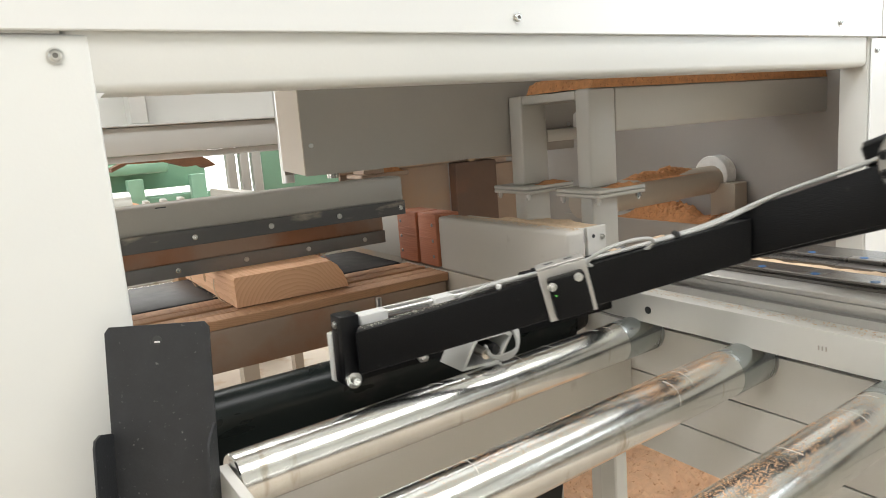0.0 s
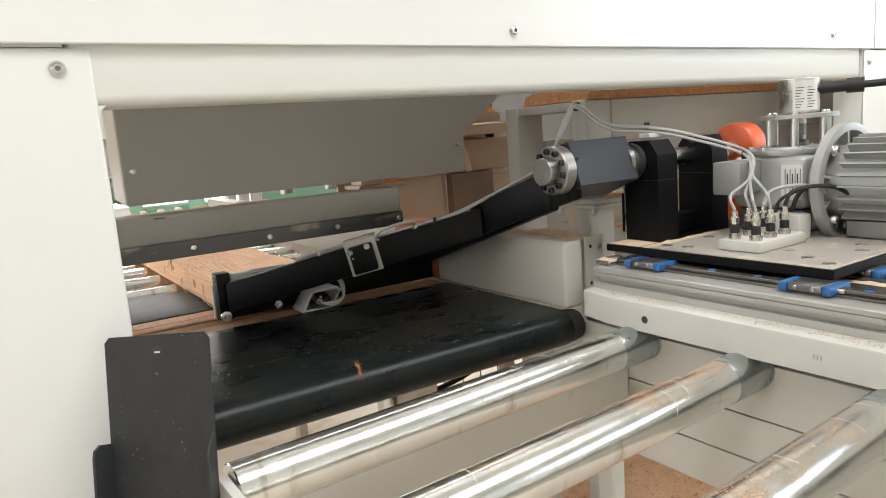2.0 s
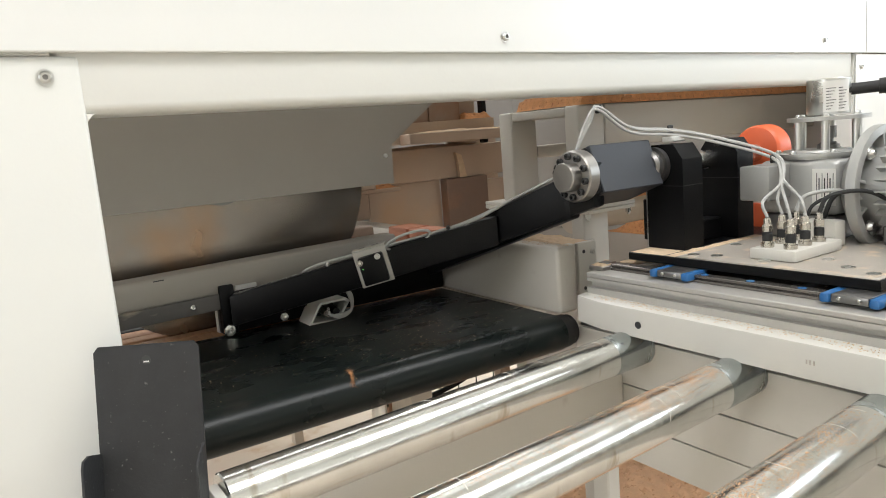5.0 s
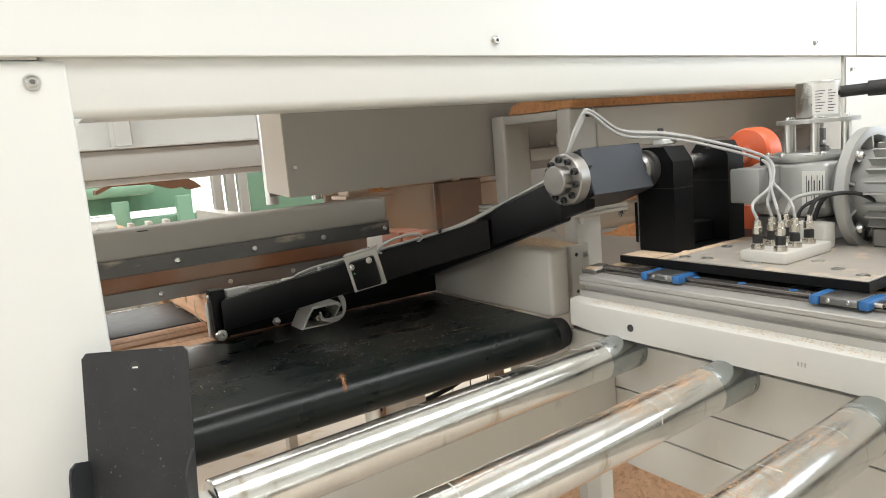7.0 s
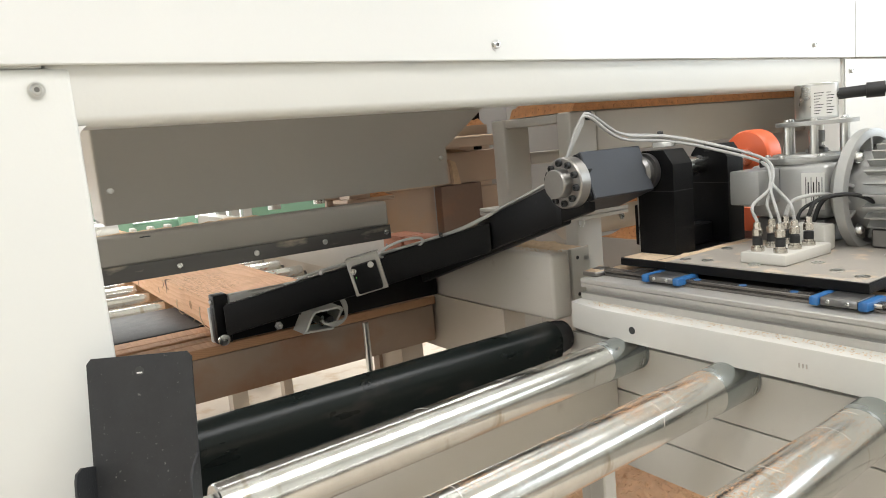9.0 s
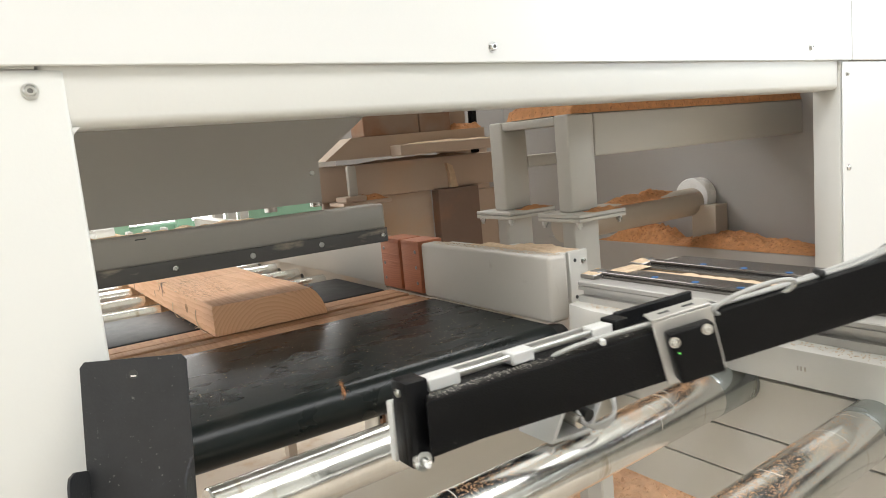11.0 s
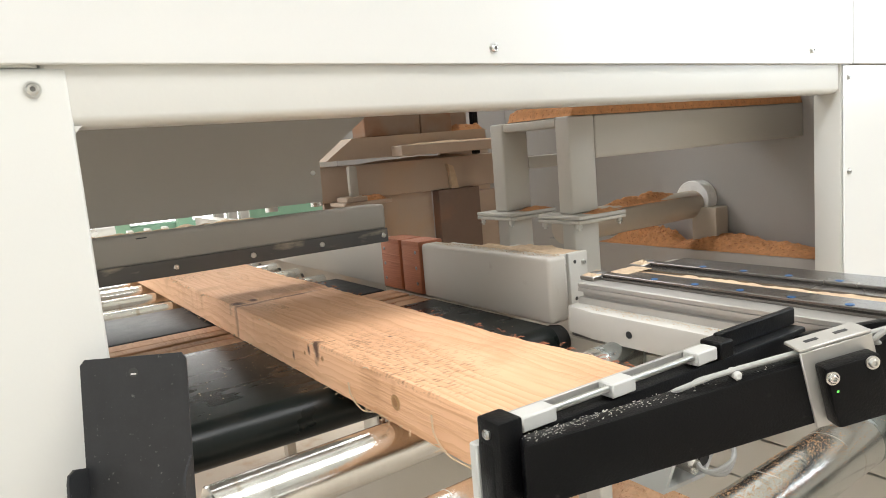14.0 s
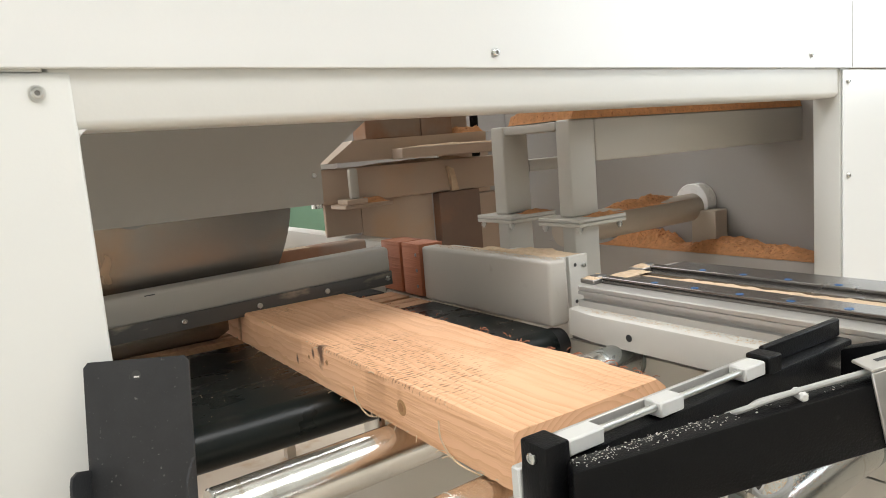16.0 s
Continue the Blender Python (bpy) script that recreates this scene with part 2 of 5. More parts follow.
GREEN = material("machine_green_paint", (0.20, 0.36, 0.25), 0.4, var=0.08, stain=(0.25, 0.30, 0.22), stain_at=0.66)
PLANK = wood("fresh_sawn_wood", (0.82, 0.50, 0.30), (0.58, 0.28, 0.13), rings=105.0, stain=(0.50, 0.25, 0.12), stain_at=0.60, bands=((1.02, 0.014, 0.85),), spots=((0.0, 0.545, 0.065, 0.017), (0.0, 0.58, 0.055, 0.007), (0.0, 0.66, 0.03, 0.007), (0.02, 1.05, 0.075, 0.022), (0.06, 1.06, 0.075, 0.014), (0.115, 0.47, 0.075, 0.006)))
REDWOOD = wood("stained_hardwood", (0.42, 0.155, 0.075), (0.25, 0.078, 0.038), rings=260, rough=0.6, stain_at=0.72)
PALEWOOD = wood("worn_wood_strip", (0.50, 0.29, 0.16), (0.30, 0.14, 0.07), rings=220)
SLATE = material("dark_grey_oxide", (0.030, 0.033, 0.040), 0.45, 0.2, var=0.15, bump=0.1, bscale=300, spec=0.6)
KNOT = material("knot_wood", (0.46, 0.25, 0.11), 0.7, var=0.3, scale=60)
BANDED = material("knot_heart_wood", (0.36, 0.18, 0.075), 0.7, var=0.3, scale=90)
BARK = material("red_inner_bark", (0.40, 0.17, 0.075), 0.95, var=0.55, scale=25, bump=1.0, bscale=120)
BLADE = material("saw_blade_steel", (0.25, 0.225, 0.20), 0.24, 1.0, var=0.2, scale=3, stain=(0.30, 0.20, 0.13), stain_at=0.56)
LOGBARK = material("dark_log_bark", (0.17, 0.085, 0.045), 0.9, var=0.6, scale=14, bump=1.0, bscale=60, stain=(0.55, 0.26, 0.12), stain_at=0.60, stain_scale=9)
LINT = material("pale_lint", (0.72, 0.69, 0.63), 0.9, var=0.1)
COLLARGLINT = material("collar_highlight_white", (0.85, 0.85, 0.84), 0.25, var=0.03)
LABEL = material("printed_label", (0.70, 0.69, 0.66), 0.4, var=0.03)
INK = material("black_ink", (0.03, 0.03, 0.03), 0.5, var=0.05)
DAYLIGHT = glow("daylight_pane", (1.0, 0.99, 0.96), 3.0)
LED = glow("green_indicator", (0.2, 0.9, 0.15), 1.2)

# ---------------------------------------------------------------- mesh helpers


def box(bm, x0, x1, y0, y1, z0, z1, bevel=0.0, seg=2, m=None):
    r = bmesh.ops.create_cube(bm, size=1.0)
    v = r["verts"]
    bmesh.ops.scale(bm, vec=(x1 - x0, y1 - y0, z1 - z0), verts=v)
    bmesh.ops.translate(bm, vec=((x0 + x1) / 2, (y0 + y1) / 2, (z0 + z1) / 2), verts=v)
    if bevel:
        e = list({e for q in v for e in q.link_edges})
        o = bmesh.ops.bevel(bm, geom=e, offset=bevel, segments=seg, affect="EDGES", profile=0.5)
        v = list({q for q in v if q.is_valid} | set(o["verts"]))
    if m is not None:
        bmesh.ops.transform(bm, matrix=m, verts=v)
    return bm


def cyl(bm, a, b, r, seg=24, r2=None, caps=True):
    a, b = Vector(a), Vector(b)
    d = b - a
    m = Matrix.Translation((a + b) / 2) @ d.to_track_quat("Z", "Y").to_matrix().to_4x4()
    bmesh.ops.create_cone(bm, cap_ends=caps, segments=seg, radius1=r, radius2=r if r2 is None else r2, depth=d.length, matrix=m)
    return bm


def lathe(bm, a, axis, profile, seg=32):
    """Turn (distance along axis, radius) pairs round the axis from a."""
    a, axis = Vector(a), Vector(axis).normalized()
    q = axis.to_track_quat("Z", "Y").to_matrix()
    rows = []
    for h, r in profile:
        rows.append([bm.verts.new(a + q @ Vector((r * math.cos(k * math.tau / seg), r * math.sin(k * math.tau / seg), h))) for k in range(seg)])
    for p, n in zip(rows, rows[1:]):
        for k in range(seg):
            bm.faces.new((p[k], p[(k + 1) % seg], n[(k + 1) % seg], n[k]))
    bm.faces.new(list(reversed(rows[0])))
    bm.faces.new(rows[-1])
    return bm


def prism(bm, outline, axis, lo, hi):
    """Extrude an outline given in the two other axes along axis from lo to hi."""
    def at(p, w):
        return {"x": (w, p[0], p[1]), "y": (p[0], w, p[1]), "z": (p[0], p[1], w)}[axis]
    a = [bm.verts.new(at(p, lo)) for p in outline]
    b = [bm.verts.new(at(p, hi)) for p in outline]
    bm.faces.new(a)
    bm.faces.new(list(reversed(b)))
    for k in range(len(a)):
        j = (k + 1) % len(a)
        bm.faces.new((a[j], a[k], b[k], b[j]))
    bmesh.ops.recalc_face_normals(bm, faces=bm.faces[:])
    return bm


def smooth_path(points, n=6):
    p = [Vector(q) for q in points]
    p = [2 * p[0] - p[1]] + p + [2 * p[-1] - p[-2]]
    out = []
    for i in range(1, len(p) - 2):
        for k in range(n):
            t = k / n
            out.append(0.5 * ((2 * p[i]) + (-p[i - 1] + p[i + 1]) * t + (2 * p[i - 1] - 5 * p[i] + 4 * p[i + 1] - p[i + 2]) * t * t
                              + (-p[i - 1] + 3 * p[i] - 3 * p[i + 1] + p[i + 2]) * t ** 3))
    return out + [p[-2]]


def sweep(bm, points, r, seg=8, n=6, squash=None):
    """A round cable through the points."""
    path = smooth_path(points, n)
    rows, up = [], Vector((0.03, 0.02, 1)).normalized()
    for i, c in enumerate(path):
        d = (path[min(i + 1, len(path) - 1)] - path[max(i - 1, 0)]).normalized()
        s = d.cross(up)
        s = s.normalized() if s.length > 1e-3 else Vector((1, 0, 0))
        u = s.cross(d).normalized()
        rows.append([bm.verts.new(c + r * (s * math.cos(k * math.tau / seg) + u * math.sin(k * math.tau / seg))) for k in range(seg)])
    for p, q in zip(rows, rows[1:]):
        for k in range(seg):
            bm.faces.new((p[k], p[(k + 1) % seg], q[(k + 1) % seg], q[k]))
    bm.faces.new(list(reversed(rows[0])))
    bm.faces.new(rows[-1])
    return bm


def part(name, bm, mat, parent=None, label="", smooth=True):
    me = bpy.data.meshes.new(name)
    bmesh.ops.recalc_face_normals(bm, faces=bm.faces[:])
    bm.to_mesh(me)
    bm.free()
    me.materials.append(mat)
    if smooth:
        me.polygons.foreach_set("use_smooth", [True] * len(me.polygons))
        me.set_sharp_from_angle(angle=radians(38))
    ob = new(name, me)
    if parent is not None:
        ob.parent = parent
    if label:
        ob["label"] = label
    return ob


def thing(name, label, category, at=(0, 0, 0), group="", kind=""):
    ob = new(name)
    ob.empty_display_size = 0.05
    ob.location = at
    return tagged(ob, label, category, group, kind)


def structure(ob, label="", category=""):
    return tagged(ob, label, category, kind="structure")


def B():
    return bmesh.new()


def bolt(parent, at, axis, r=0.007, h=0.006, mat=None, name="bolt", washer=True):
    a, d = Vector(at), Vector(axis).normalized()
    bm = B()
    if washer:
        cyl(bm, a, a + d * 0.0015, r * 1.35, 20)
    lathe(bm, a, d, [(0, r), (h * 0.6, r), (h, r * 0.72), (h, r * 0.45), (h * 0.55, r * 0.45)], 18)
    head = part(name, bm, mat or STEEL, parent)
    return head


def dust_sheet(bm, x0, x1, y0, y1, z, height, nx=40, ny=14, seed=0.0, fall=0.35, rough=9.0, fine=0.35):
    """An uneven heap of sawdust, thinning out to its rim."""
    g = []
    for i in range(nx + 1):
        row = []
        for j in range(ny + 1):
            u, v = i / nx, j / ny
            x, y = x0 + (x1 - x0) * u, y0 + (y1 - y0) * v
            e = min(1, min(u, 1 - u) / fall) * min(1, min(v, 1 - v) / fall)
            e = e * e * (3 - 2 * e)
            h = height * (0.45 + 0.8 * abs(noise.noise((x * rough + seed, y * rough, seed))) + fine * 0.6 * noise.noise((x * 40, y * 40, seed)) + 0.12 * noise.noise((x * 90, y * 90, seed))) * e
            row.append(bm.verts.new((x, y, z + max(0, h))))
        g.append(row)
    for i in range(nx):
        for j in range(ny):
            bm.faces.new((g[i][j], g[i + 1][j], g[i + 1][j + 1], g[i][j + 1]))
    return bm

# ---------------------------------------------------------------- hall
FLOOR_Z, BELT_Z = 0.0, 0.95

floor = structure(part("floor", box(B(), -6, 8, -6, 9, -0.1, 0.0), FLOORMAT), "dusty pale concrete hall floor with sawdust", "floor")
for nm, a in (("wall_south", (-6.2, 8.2, -6.2, -6, 0, 6)),):
    structure(part(nm, box(B(), *a), WALLMAT), "plain light painted hall wall", "wall")


def wall_with_band(name, axis, place, lo, hi, w0, w1, z0, z1):
    """Wall with one long window band cut through it."""
    bm = B()
    for a, b, c, d in ((lo, w0, 0, 6), (w1, hi, 0, 6), (w0, w1, 0, z0), (w0, w1, z1, 6)):
        box(bm, *((place[0], place[1], a, b) if axis == "x" else (a, b, place[0], place[1])), c, d)
    return structure(part(name, bm, WALLMAT), "light painted hall wall with a bright window band", "wall")


wall_with_band("wall_west", "x", (-6.2, -6.0), -6, 9, -0.5, 6.0, 1.4, 4.2)
wall_with_band("wall_east", "x", (8.0, 8.2), -6, 9, -5.8, -0.2, 1.5, 4.5)
wall_with_band("wall_north", "y", (9.0, 9.2), -6.2, 8.2, -5, 7, 0.10, 4.0)
bm = B()
for y0, y1 in ((-6.2, -2.6), (-0.6, 4.2), (6.2, 9.2)):
    box(bm, -6.2, 8.2, y0, y1, 6.0, 6.2)
for x0, x1 in ((-6.2, -4.2), (5.2, 8.2)):
    for y0, y1 in ((-2.6, -0.6), (4.2, 6.2)):
        box(bm, x0, x1, y0, y1, 6.0, 6.2)
structure(part("ceiling", bm, WALLMAT), "plain hall roof with two long roof lights", "ceiling")
for i in range(6):
    w = structure(thing("window_%d" % (i + 1), "bright overexposed hall window", "window"))
    part("pane", box(B(), -5 + 2 * i + 0.05, -3 + 2 * i - 0.05, 9.06, 9.08, 0.15, 3.95), DAYLIGHT, w)
    fr = B()
    for a, b, c, d in ((0, 0.05, 0.1, 4.0), (1.95, 2.0, 0.1, 4.0), (0.05, 1.95, 0.1, 0.15), (0.05, 1.95, 3.95, 4.0), (0.05, 1.95, 2.45, 2.51)):
        box(fr, -5 + 2 * i + a, -5 + 2 * i + b, 9.03, 9.12, c, d)
    part("window_frame", fr, WALLMAT, w)

# ---------------------------------------------------------------- machine housing
YP = 1.0          # outer face of the frame round the opening
XL, XR = 0.117, 2.02
ZT = 1.420

housing = thing("machine_housing", "light grey painted sheet steel saw housing with a wide opening", "machine")
bm = B()
box(bm, XL - 1.6, XL, YP, YP + 0.08, 0.0, 1.494, 0.005, 3)
part("post", bm, PAINT, housing)
bm = B()
box(bm, XL - 0.030, XR, YP + 0.002, YP + 0.081, ZT, ZT + 0.16, 0.014, 4)
part("lintel", bm, PAINT, housing)
part("post", box(B(), XR, XR + 0.05, YP, YP + 0.078, 0.0, 2.3, 0.006, 2), PAINT, housing)
# fillet of weld paint in the corner of the opening
bm = B()
prism(bm, [(XL - 0.002, ZT + 0.002), (XL + 0.010, ZT + 0.002), (XL + 0.005, ZT - 0.002), (XL + 0.001, ZT - 0.007), (XL - 0.002, ZT - 0.013)], "y", YP + 0.004, YP + 0.07)
part("weld", bm, PAINT, housing)
bm = B()
box(bm, -1.2, XR + 0.05, YP - 0.008, YP - 0.002, 1.497, 2.35, 0.002, 1)
top = part("cover_sheet", bm, SHEET, housing)
bm = B()
box(bm, XR + 0.004, 2.30, YP - 0.006, YP - 0.001, 0.0, 1.494, 0.002, 1)
part("side_sheet", bm, SHEET, housing)
bm = B()
box(bm, XR + 0.052, 2.30, YP - 0.008, YP - 0.002, 1.497, 2.35, 0.002, 1)
part("side_sheet", bm, SHEET, housing)
part("corner_post", box(B(), 2.302, 2.42, YP + 0.01, YP + 0.12, 0.0, 2.35, 0.012, 3), SHEET, housing)
part("far_sheet", box(B(), 2.421, 4.2, YP + 0.02, YP + 0.03, 1.10, 2.35, 0.002, 1), SHEET, housing)
part("far_door", box(B(), 2.421, 4.2, YP + 0.03, YP + 0.04, 0.0, 1.096, 0.002, 1), PLATE, housing, "dark lower panel")
part("post_top", box(B(), XL - 1.6, XL - 0.031, YP + 0.002, YP + 0.08, 1.4945, 2.3), PAINT, housing)
for x, y, z in ((0.077, YP, 1.468), (0.799, YP - 0.008, 1.524), (1.857, YP - 0.008, 1.531), (2.05, YP - 0.006, 1.462), (2.05, YP - 0.006, 1.20), (-0.35, YP - 0.008, 1.524)):
    bolt(housing, (x, y, z), (0, -1, 0), 0.0075, 0.006, name="screw")
    part("socket", cyl(B(), (x, y - 0.0034, z), (x, y - 0.0036, z), 0.0036, 6), DARKSTEEL, housing)

# interior shell
shell = thing("machine_interior", "dusty grey inner walls of the saw housing", "machine interior")
part("side_wall", box(B(), 2.40, 2.44, YP + 0.08, 2.9, 0.0, 2.3), WALLGREY, shell)
# assumed roof, out of view; ends early to let daylight onto the infeed beams
part("roof", box(B(), -1.2, 2.44, YP + 0.082, 1.75, 2.3, 2.34), DUSTY, shell)
part("front_return", box(B(), XR + 0.052, 2.30, YP + 0.002, YP + 0.06, 0.0, 2.3), DUSTY, shell)
part("rear_wall", box(B(), 1.30, 2.40, 2.86, 2.90, 0.70, 2.3), WALLGREY, shell)
part("inner_wall", prism(B(), [(2.399, 1.25), (2.345, 1.66), (2.345, 2.858), (2.399, 2.858)], "z", 0.0, 2.299), WALLGREY, shell)
part("ledge", box(B(), 2.18, 2.3985, 1.09, 2.4, 0.70, 0.913, 0.004, 1), WALLGREY, shell)
for i, (x0, x1, y0, y1, z, h) in enumerate(((2.18, 2.37, 1.12, 1.80, 0.913, 0.055), (2.182, 2.34, 1.68, 2.1, 0.913, 0.10))):
    tagged(part("sawdust", dust_sheet(B(), x0, x1, y0, y1, z, h, 60, 160, i * 3.1, 0.32, 5.0, 0.25), SAWDUST), "orange-brown sawdust heaped on a machine ledge", "sawdust", kind="stuff")

# portal frame of square tubes with bolted flanges
frame_x, py = 1.280, (1.311, 1.580)
portal = thing("portal_frame", "light grey welded tube frame with bolted flange joints", "frame")
for y in py:
    d = 0.050 if y < 1.5 else 0.055
    part("upright", box(B(), frame_x, frame_x + 0.0965, y, y + d, 1.160, 1.414, 0.006, 3), PORTALGREY, portal)
    part("upright", box(B(), frame_x + 0.004, frame_x + 0.0985, y + 0.002, y + d - 0.002, 0.0, 1.1382, 0.006, 3), PORTALGREY, portal)
    for z0, z1 in ((1.1385, 1.1485), (1.1495, 1.1597)):
        part("flange", box(B(), frame_x - 0.031, frame_x + 0.143, y - 0.054, y + d + 0.052, z0, z1, 0.002, 1), PORTALGREY, portal)
    for dx in (-0.018, 0.130):
        for yy in (y - 0.040, y + d + 0.038):
            bm = B()
            cyl(bm, (frame_x + dx, yy, 1.127), (frame_x + dx, yy, 1.1384), 0.008, 6)
            cyl(bm, (frame_x + dx, yy, 1.121), (frame_x + dx, yy, 1.127), 0.0045, 10)
            part("nut", bm, STEEL, portal)
    tagged(part("sawdust", dust_sheet(B(), frame_x + 0.027, frame_x + 0.139, y - 0.052, y - 0.002, 1.1597, 0.014, 30, 14, y * 7, 0.35, 14.0, 0.6), SAWDUST), "small heap of sawdust on a bolted flange", "sawdust", kind="stuff")
part("crossbeam", box(B(), frame_x + 0.0975, 2.398, py[0], py[0] + 0.050, 1.300, 1.414, 0.006, 3), PORTALGREY, portal)
part("crossbeam", box(B(), frame_x + 0.002, frame_x + 0.090, py[0] + 0.051, py[1] - 0.001, 1.388, 1.412, 0.006, 2), PORTALGREY, portal)
part("stay", box(B(), frame_x + 0.0975, 1.61, py[1], py[1] + 0.055, 1.278, 1.314, 0.005, 2), PORTALGREY, portal)
part("shelf", box(B(), 1.305, 2.398, 1.363, 1.575, 1.4145, 1.419), PORTALGREY, portal, "thin dusty shelf sheet")
tagged(part("sawdust", dust_sheet(B(), 1.29, 2.395, 1.309, 1.57, 1.4142, 0.045, 330, 50, 5.0, 0.015, 5.0, 0.15), SAWDUST), "thick layer of orange sawdust on the upper shelf", "sawdust", kind="stuff")

# extraction tube with its chrome collar
tube = thing("extraction_tube", "dusty grey tube with a bright collar at the wall", "pipe")
part("pipe", cyl(B(), (1.60, 1.69, 1.064), (2.33, 1.69, 1.070), 0.0525, 40), DUSTY, tube)
# near-white colour carries the highlight on the chrome collar
part("collar", lathe(B(), (2.290, 1.694, 1.086), (1, 0, 0), [(0.0, 0.058), (0.0, 0.070), (0.003, 0.073), (0.054, 0.073)], 48), COLLARGLINT, tube, "steel collar whitened for its highlight")
part("bracket", box(B(), 2.268, 2.344, 1.575, 1.68, 0.914, 1.060, 0.003, 1), DUSTY, tube)
tagged(part("sawdust", dust_sheet(B(), 1.70, 2.288, 1.650, 1.73, 1.106, 0.055, 150, 30, 9.0, 0.45, 4.0, 0.25), SAWDUST), "ridge of sawdust lying on the grey tube", "sawdust", kind="stuff")

# stacked guide channels behind the saw
stack = thing("guide_channels", "stacked light grey steel channels dusted with sawdust", "frame")
part("channel", prism(B(), [(0.940, 1.348), (1.040, 1.416), (1.585, 1.4215), (1.585, 1.346)], "y", 2.05, 2.30), CHANNEL, stack)
part("channel", box(B(), 1.18, 1.66, 1.98, 2.049, 1.345, 1.381, 0.003, 1), CHANNEL, stack)
part("channel", box(B(), 0.93, 1.80, 2.10, 2.2, 1.214, 1.330, 0.006, 2), CHANNEL, stack)
part("box_panel", box(B(), 1.168, 1.40, 2.2, 2.298, 1.4225, 1.60, 0.003, 1), BROWNED, stack, "resin-browned sheet panel")
part("box_panel", box(B(), 1.403, 1.543, 2.2, 2.298, 1.4225, 1.60, 0.003, 1), BROWNED, stack, "resin-browned sheet panel")
part("upper_plate", box(B(), 1.545, 1.69, 2.302, 2.32, 1.30, 1.62, 0.003, 1), CHANNEL, stack)
part("cover", box(B(), 1.084, 1.3775, 2.125, 2.14, 0.84, 1.2135, 0.002, 1), CHANNEL, stack)
part("cover_flap", box(B(), 0.95, 1.0835, 2.125, 2.14, 1.105, 1.2135, 0.002, 1), CHANNEL, stack)
# resin-brown sheet, its colour darkened further for the shade of the recess
part("front_panel", box(B(), 1.378, 1.562, 2.080, 2.124, 0.84, 1.213, 0.003, 1), SHADEDPANEL, stack, "resin-browned sheet panel")
part("side_panel", box(B(), 1.566, 1.70, 2.10, 2.14, 0.84, 1.195, 0.003, 1), CHANNEL, stack)
part("back_plate", box(B(), 1.702, 1.90, 2.45, 2.47, 0.82, 1.36), CHANNEL, stack)
part("post", box(B(), 1.655, 1.678, 2.21, 2.24, 1.3305, 1.62, 0.003, 1), BLACK, stack)
part("pin", box(B(), 0.990, 1.022, 2.0, 2.02, 1.231, 1.328, 0.007, 2), PORTALGREY, stack)
part("foot_plate", box(B(), 0.967, 1.042, 1.985, 2.06, 1.214, 1.2308, 0.003, 1), CHANNEL, stack)
part("foot_plate", box(B(), 0.960, 1.135, 1.990, 2.099, 1.200, 1.2138, 0.003, 1), CHANNEL, stack)
for i, (x0, x1, y0, y1, z, h) in enumerate(((1.185, 1.655, 1.982, 2.047, 1.381, 0.007), (1.10, 1.58, 2.102, 2.195, 1.330, 0.012), (1.045, 1.13, 1.992, 2.09, 1.2139, 0.016), (1.55, 1.69, 2.16, 2.298, 1.4217, 0.045))):
    tagged(part("sawdust", dust_sheet(B(), x0, x1, y0, y1, z, h, 60, 14, 20 + i, 0.25), PALEDUST if i < 2 else SAWDUST), "pale sawdust lying on a grey channel", "sawdust", kind="stuff")
chip = tagged(part("wood_chip", prism(B(), [(1.440, 1.215), (1.470, 1.215), (1.462, 1.26), (1.452, 1.295), (1.428, 1.305), (1.437, 1.27)], "y", 2.082, 2.099), PALEDUST), "pale wood splinter standing against a channel", "wood chip")

# far cross beams above the infeed
infeed = thing("infeed_machine", "light grey cross beams of the infeed end", "frame")
part("upper_sheet", box(B(), -1.6, 1.3, 2.83, 2.85, 1.43, 2.3), PAINT, infeed)
part("beam", box(B(), -1.6, 1.3, 2.72, 2.80, 1.325, 1.425, 0.006, 2), PAINT, infeed)
part("flange", box(B(), -1.6, 1.3, 2.70, 2.83, 1.426, 1.434, 0.002, 1), PAINT, infeed)
part("edge_strip", box(B(), -1.6, 1.3, 2.74, 2.79, 1.30, 1.324, 0.002, 1), SHEET, infeed)
part("rib", box(B(), 0.44, 0.50, 2.73, 2.828, 1.435, 1.9, 0.004, 1), PAINT, infeed)
part("rib", box(B(), -0.5, -0.44, 2.73, 2.828, 1.435, 1.9, 0.004, 1), PAINT, infeed)

# ---------------------------------------------------------------- fence
fence = thing("side_fence", "light grey box-section fence with wooden wear blocks", "fence")
bm = B()
box(bm, 1.010, 1.066, 1.119, 1.640, 0.951, 1.1005, 0.009, 4)
part("rail", bm, RAILGREY, fence)
part("rail", box(B(), 1.010, 1.082, 1.862, 4.02, 0.957, 1.098, 0.004, 2), RAILGREY, fence)
part("foot", box(B(), 1.0095, 1.075, 1.3, 1.86, 0.80, 0.9505), DUSTY, fence)
part("foot", box(B(), 1.03, 1.075, 1.9, 3.95, 0.82, 0.956), DUSTY, fence)
for y in (1.95, 3.0):
    part("leg", box(B(), 1.032, 1.073, y, y + 0.05, 0.0, 0.819), DUSTY, fence)
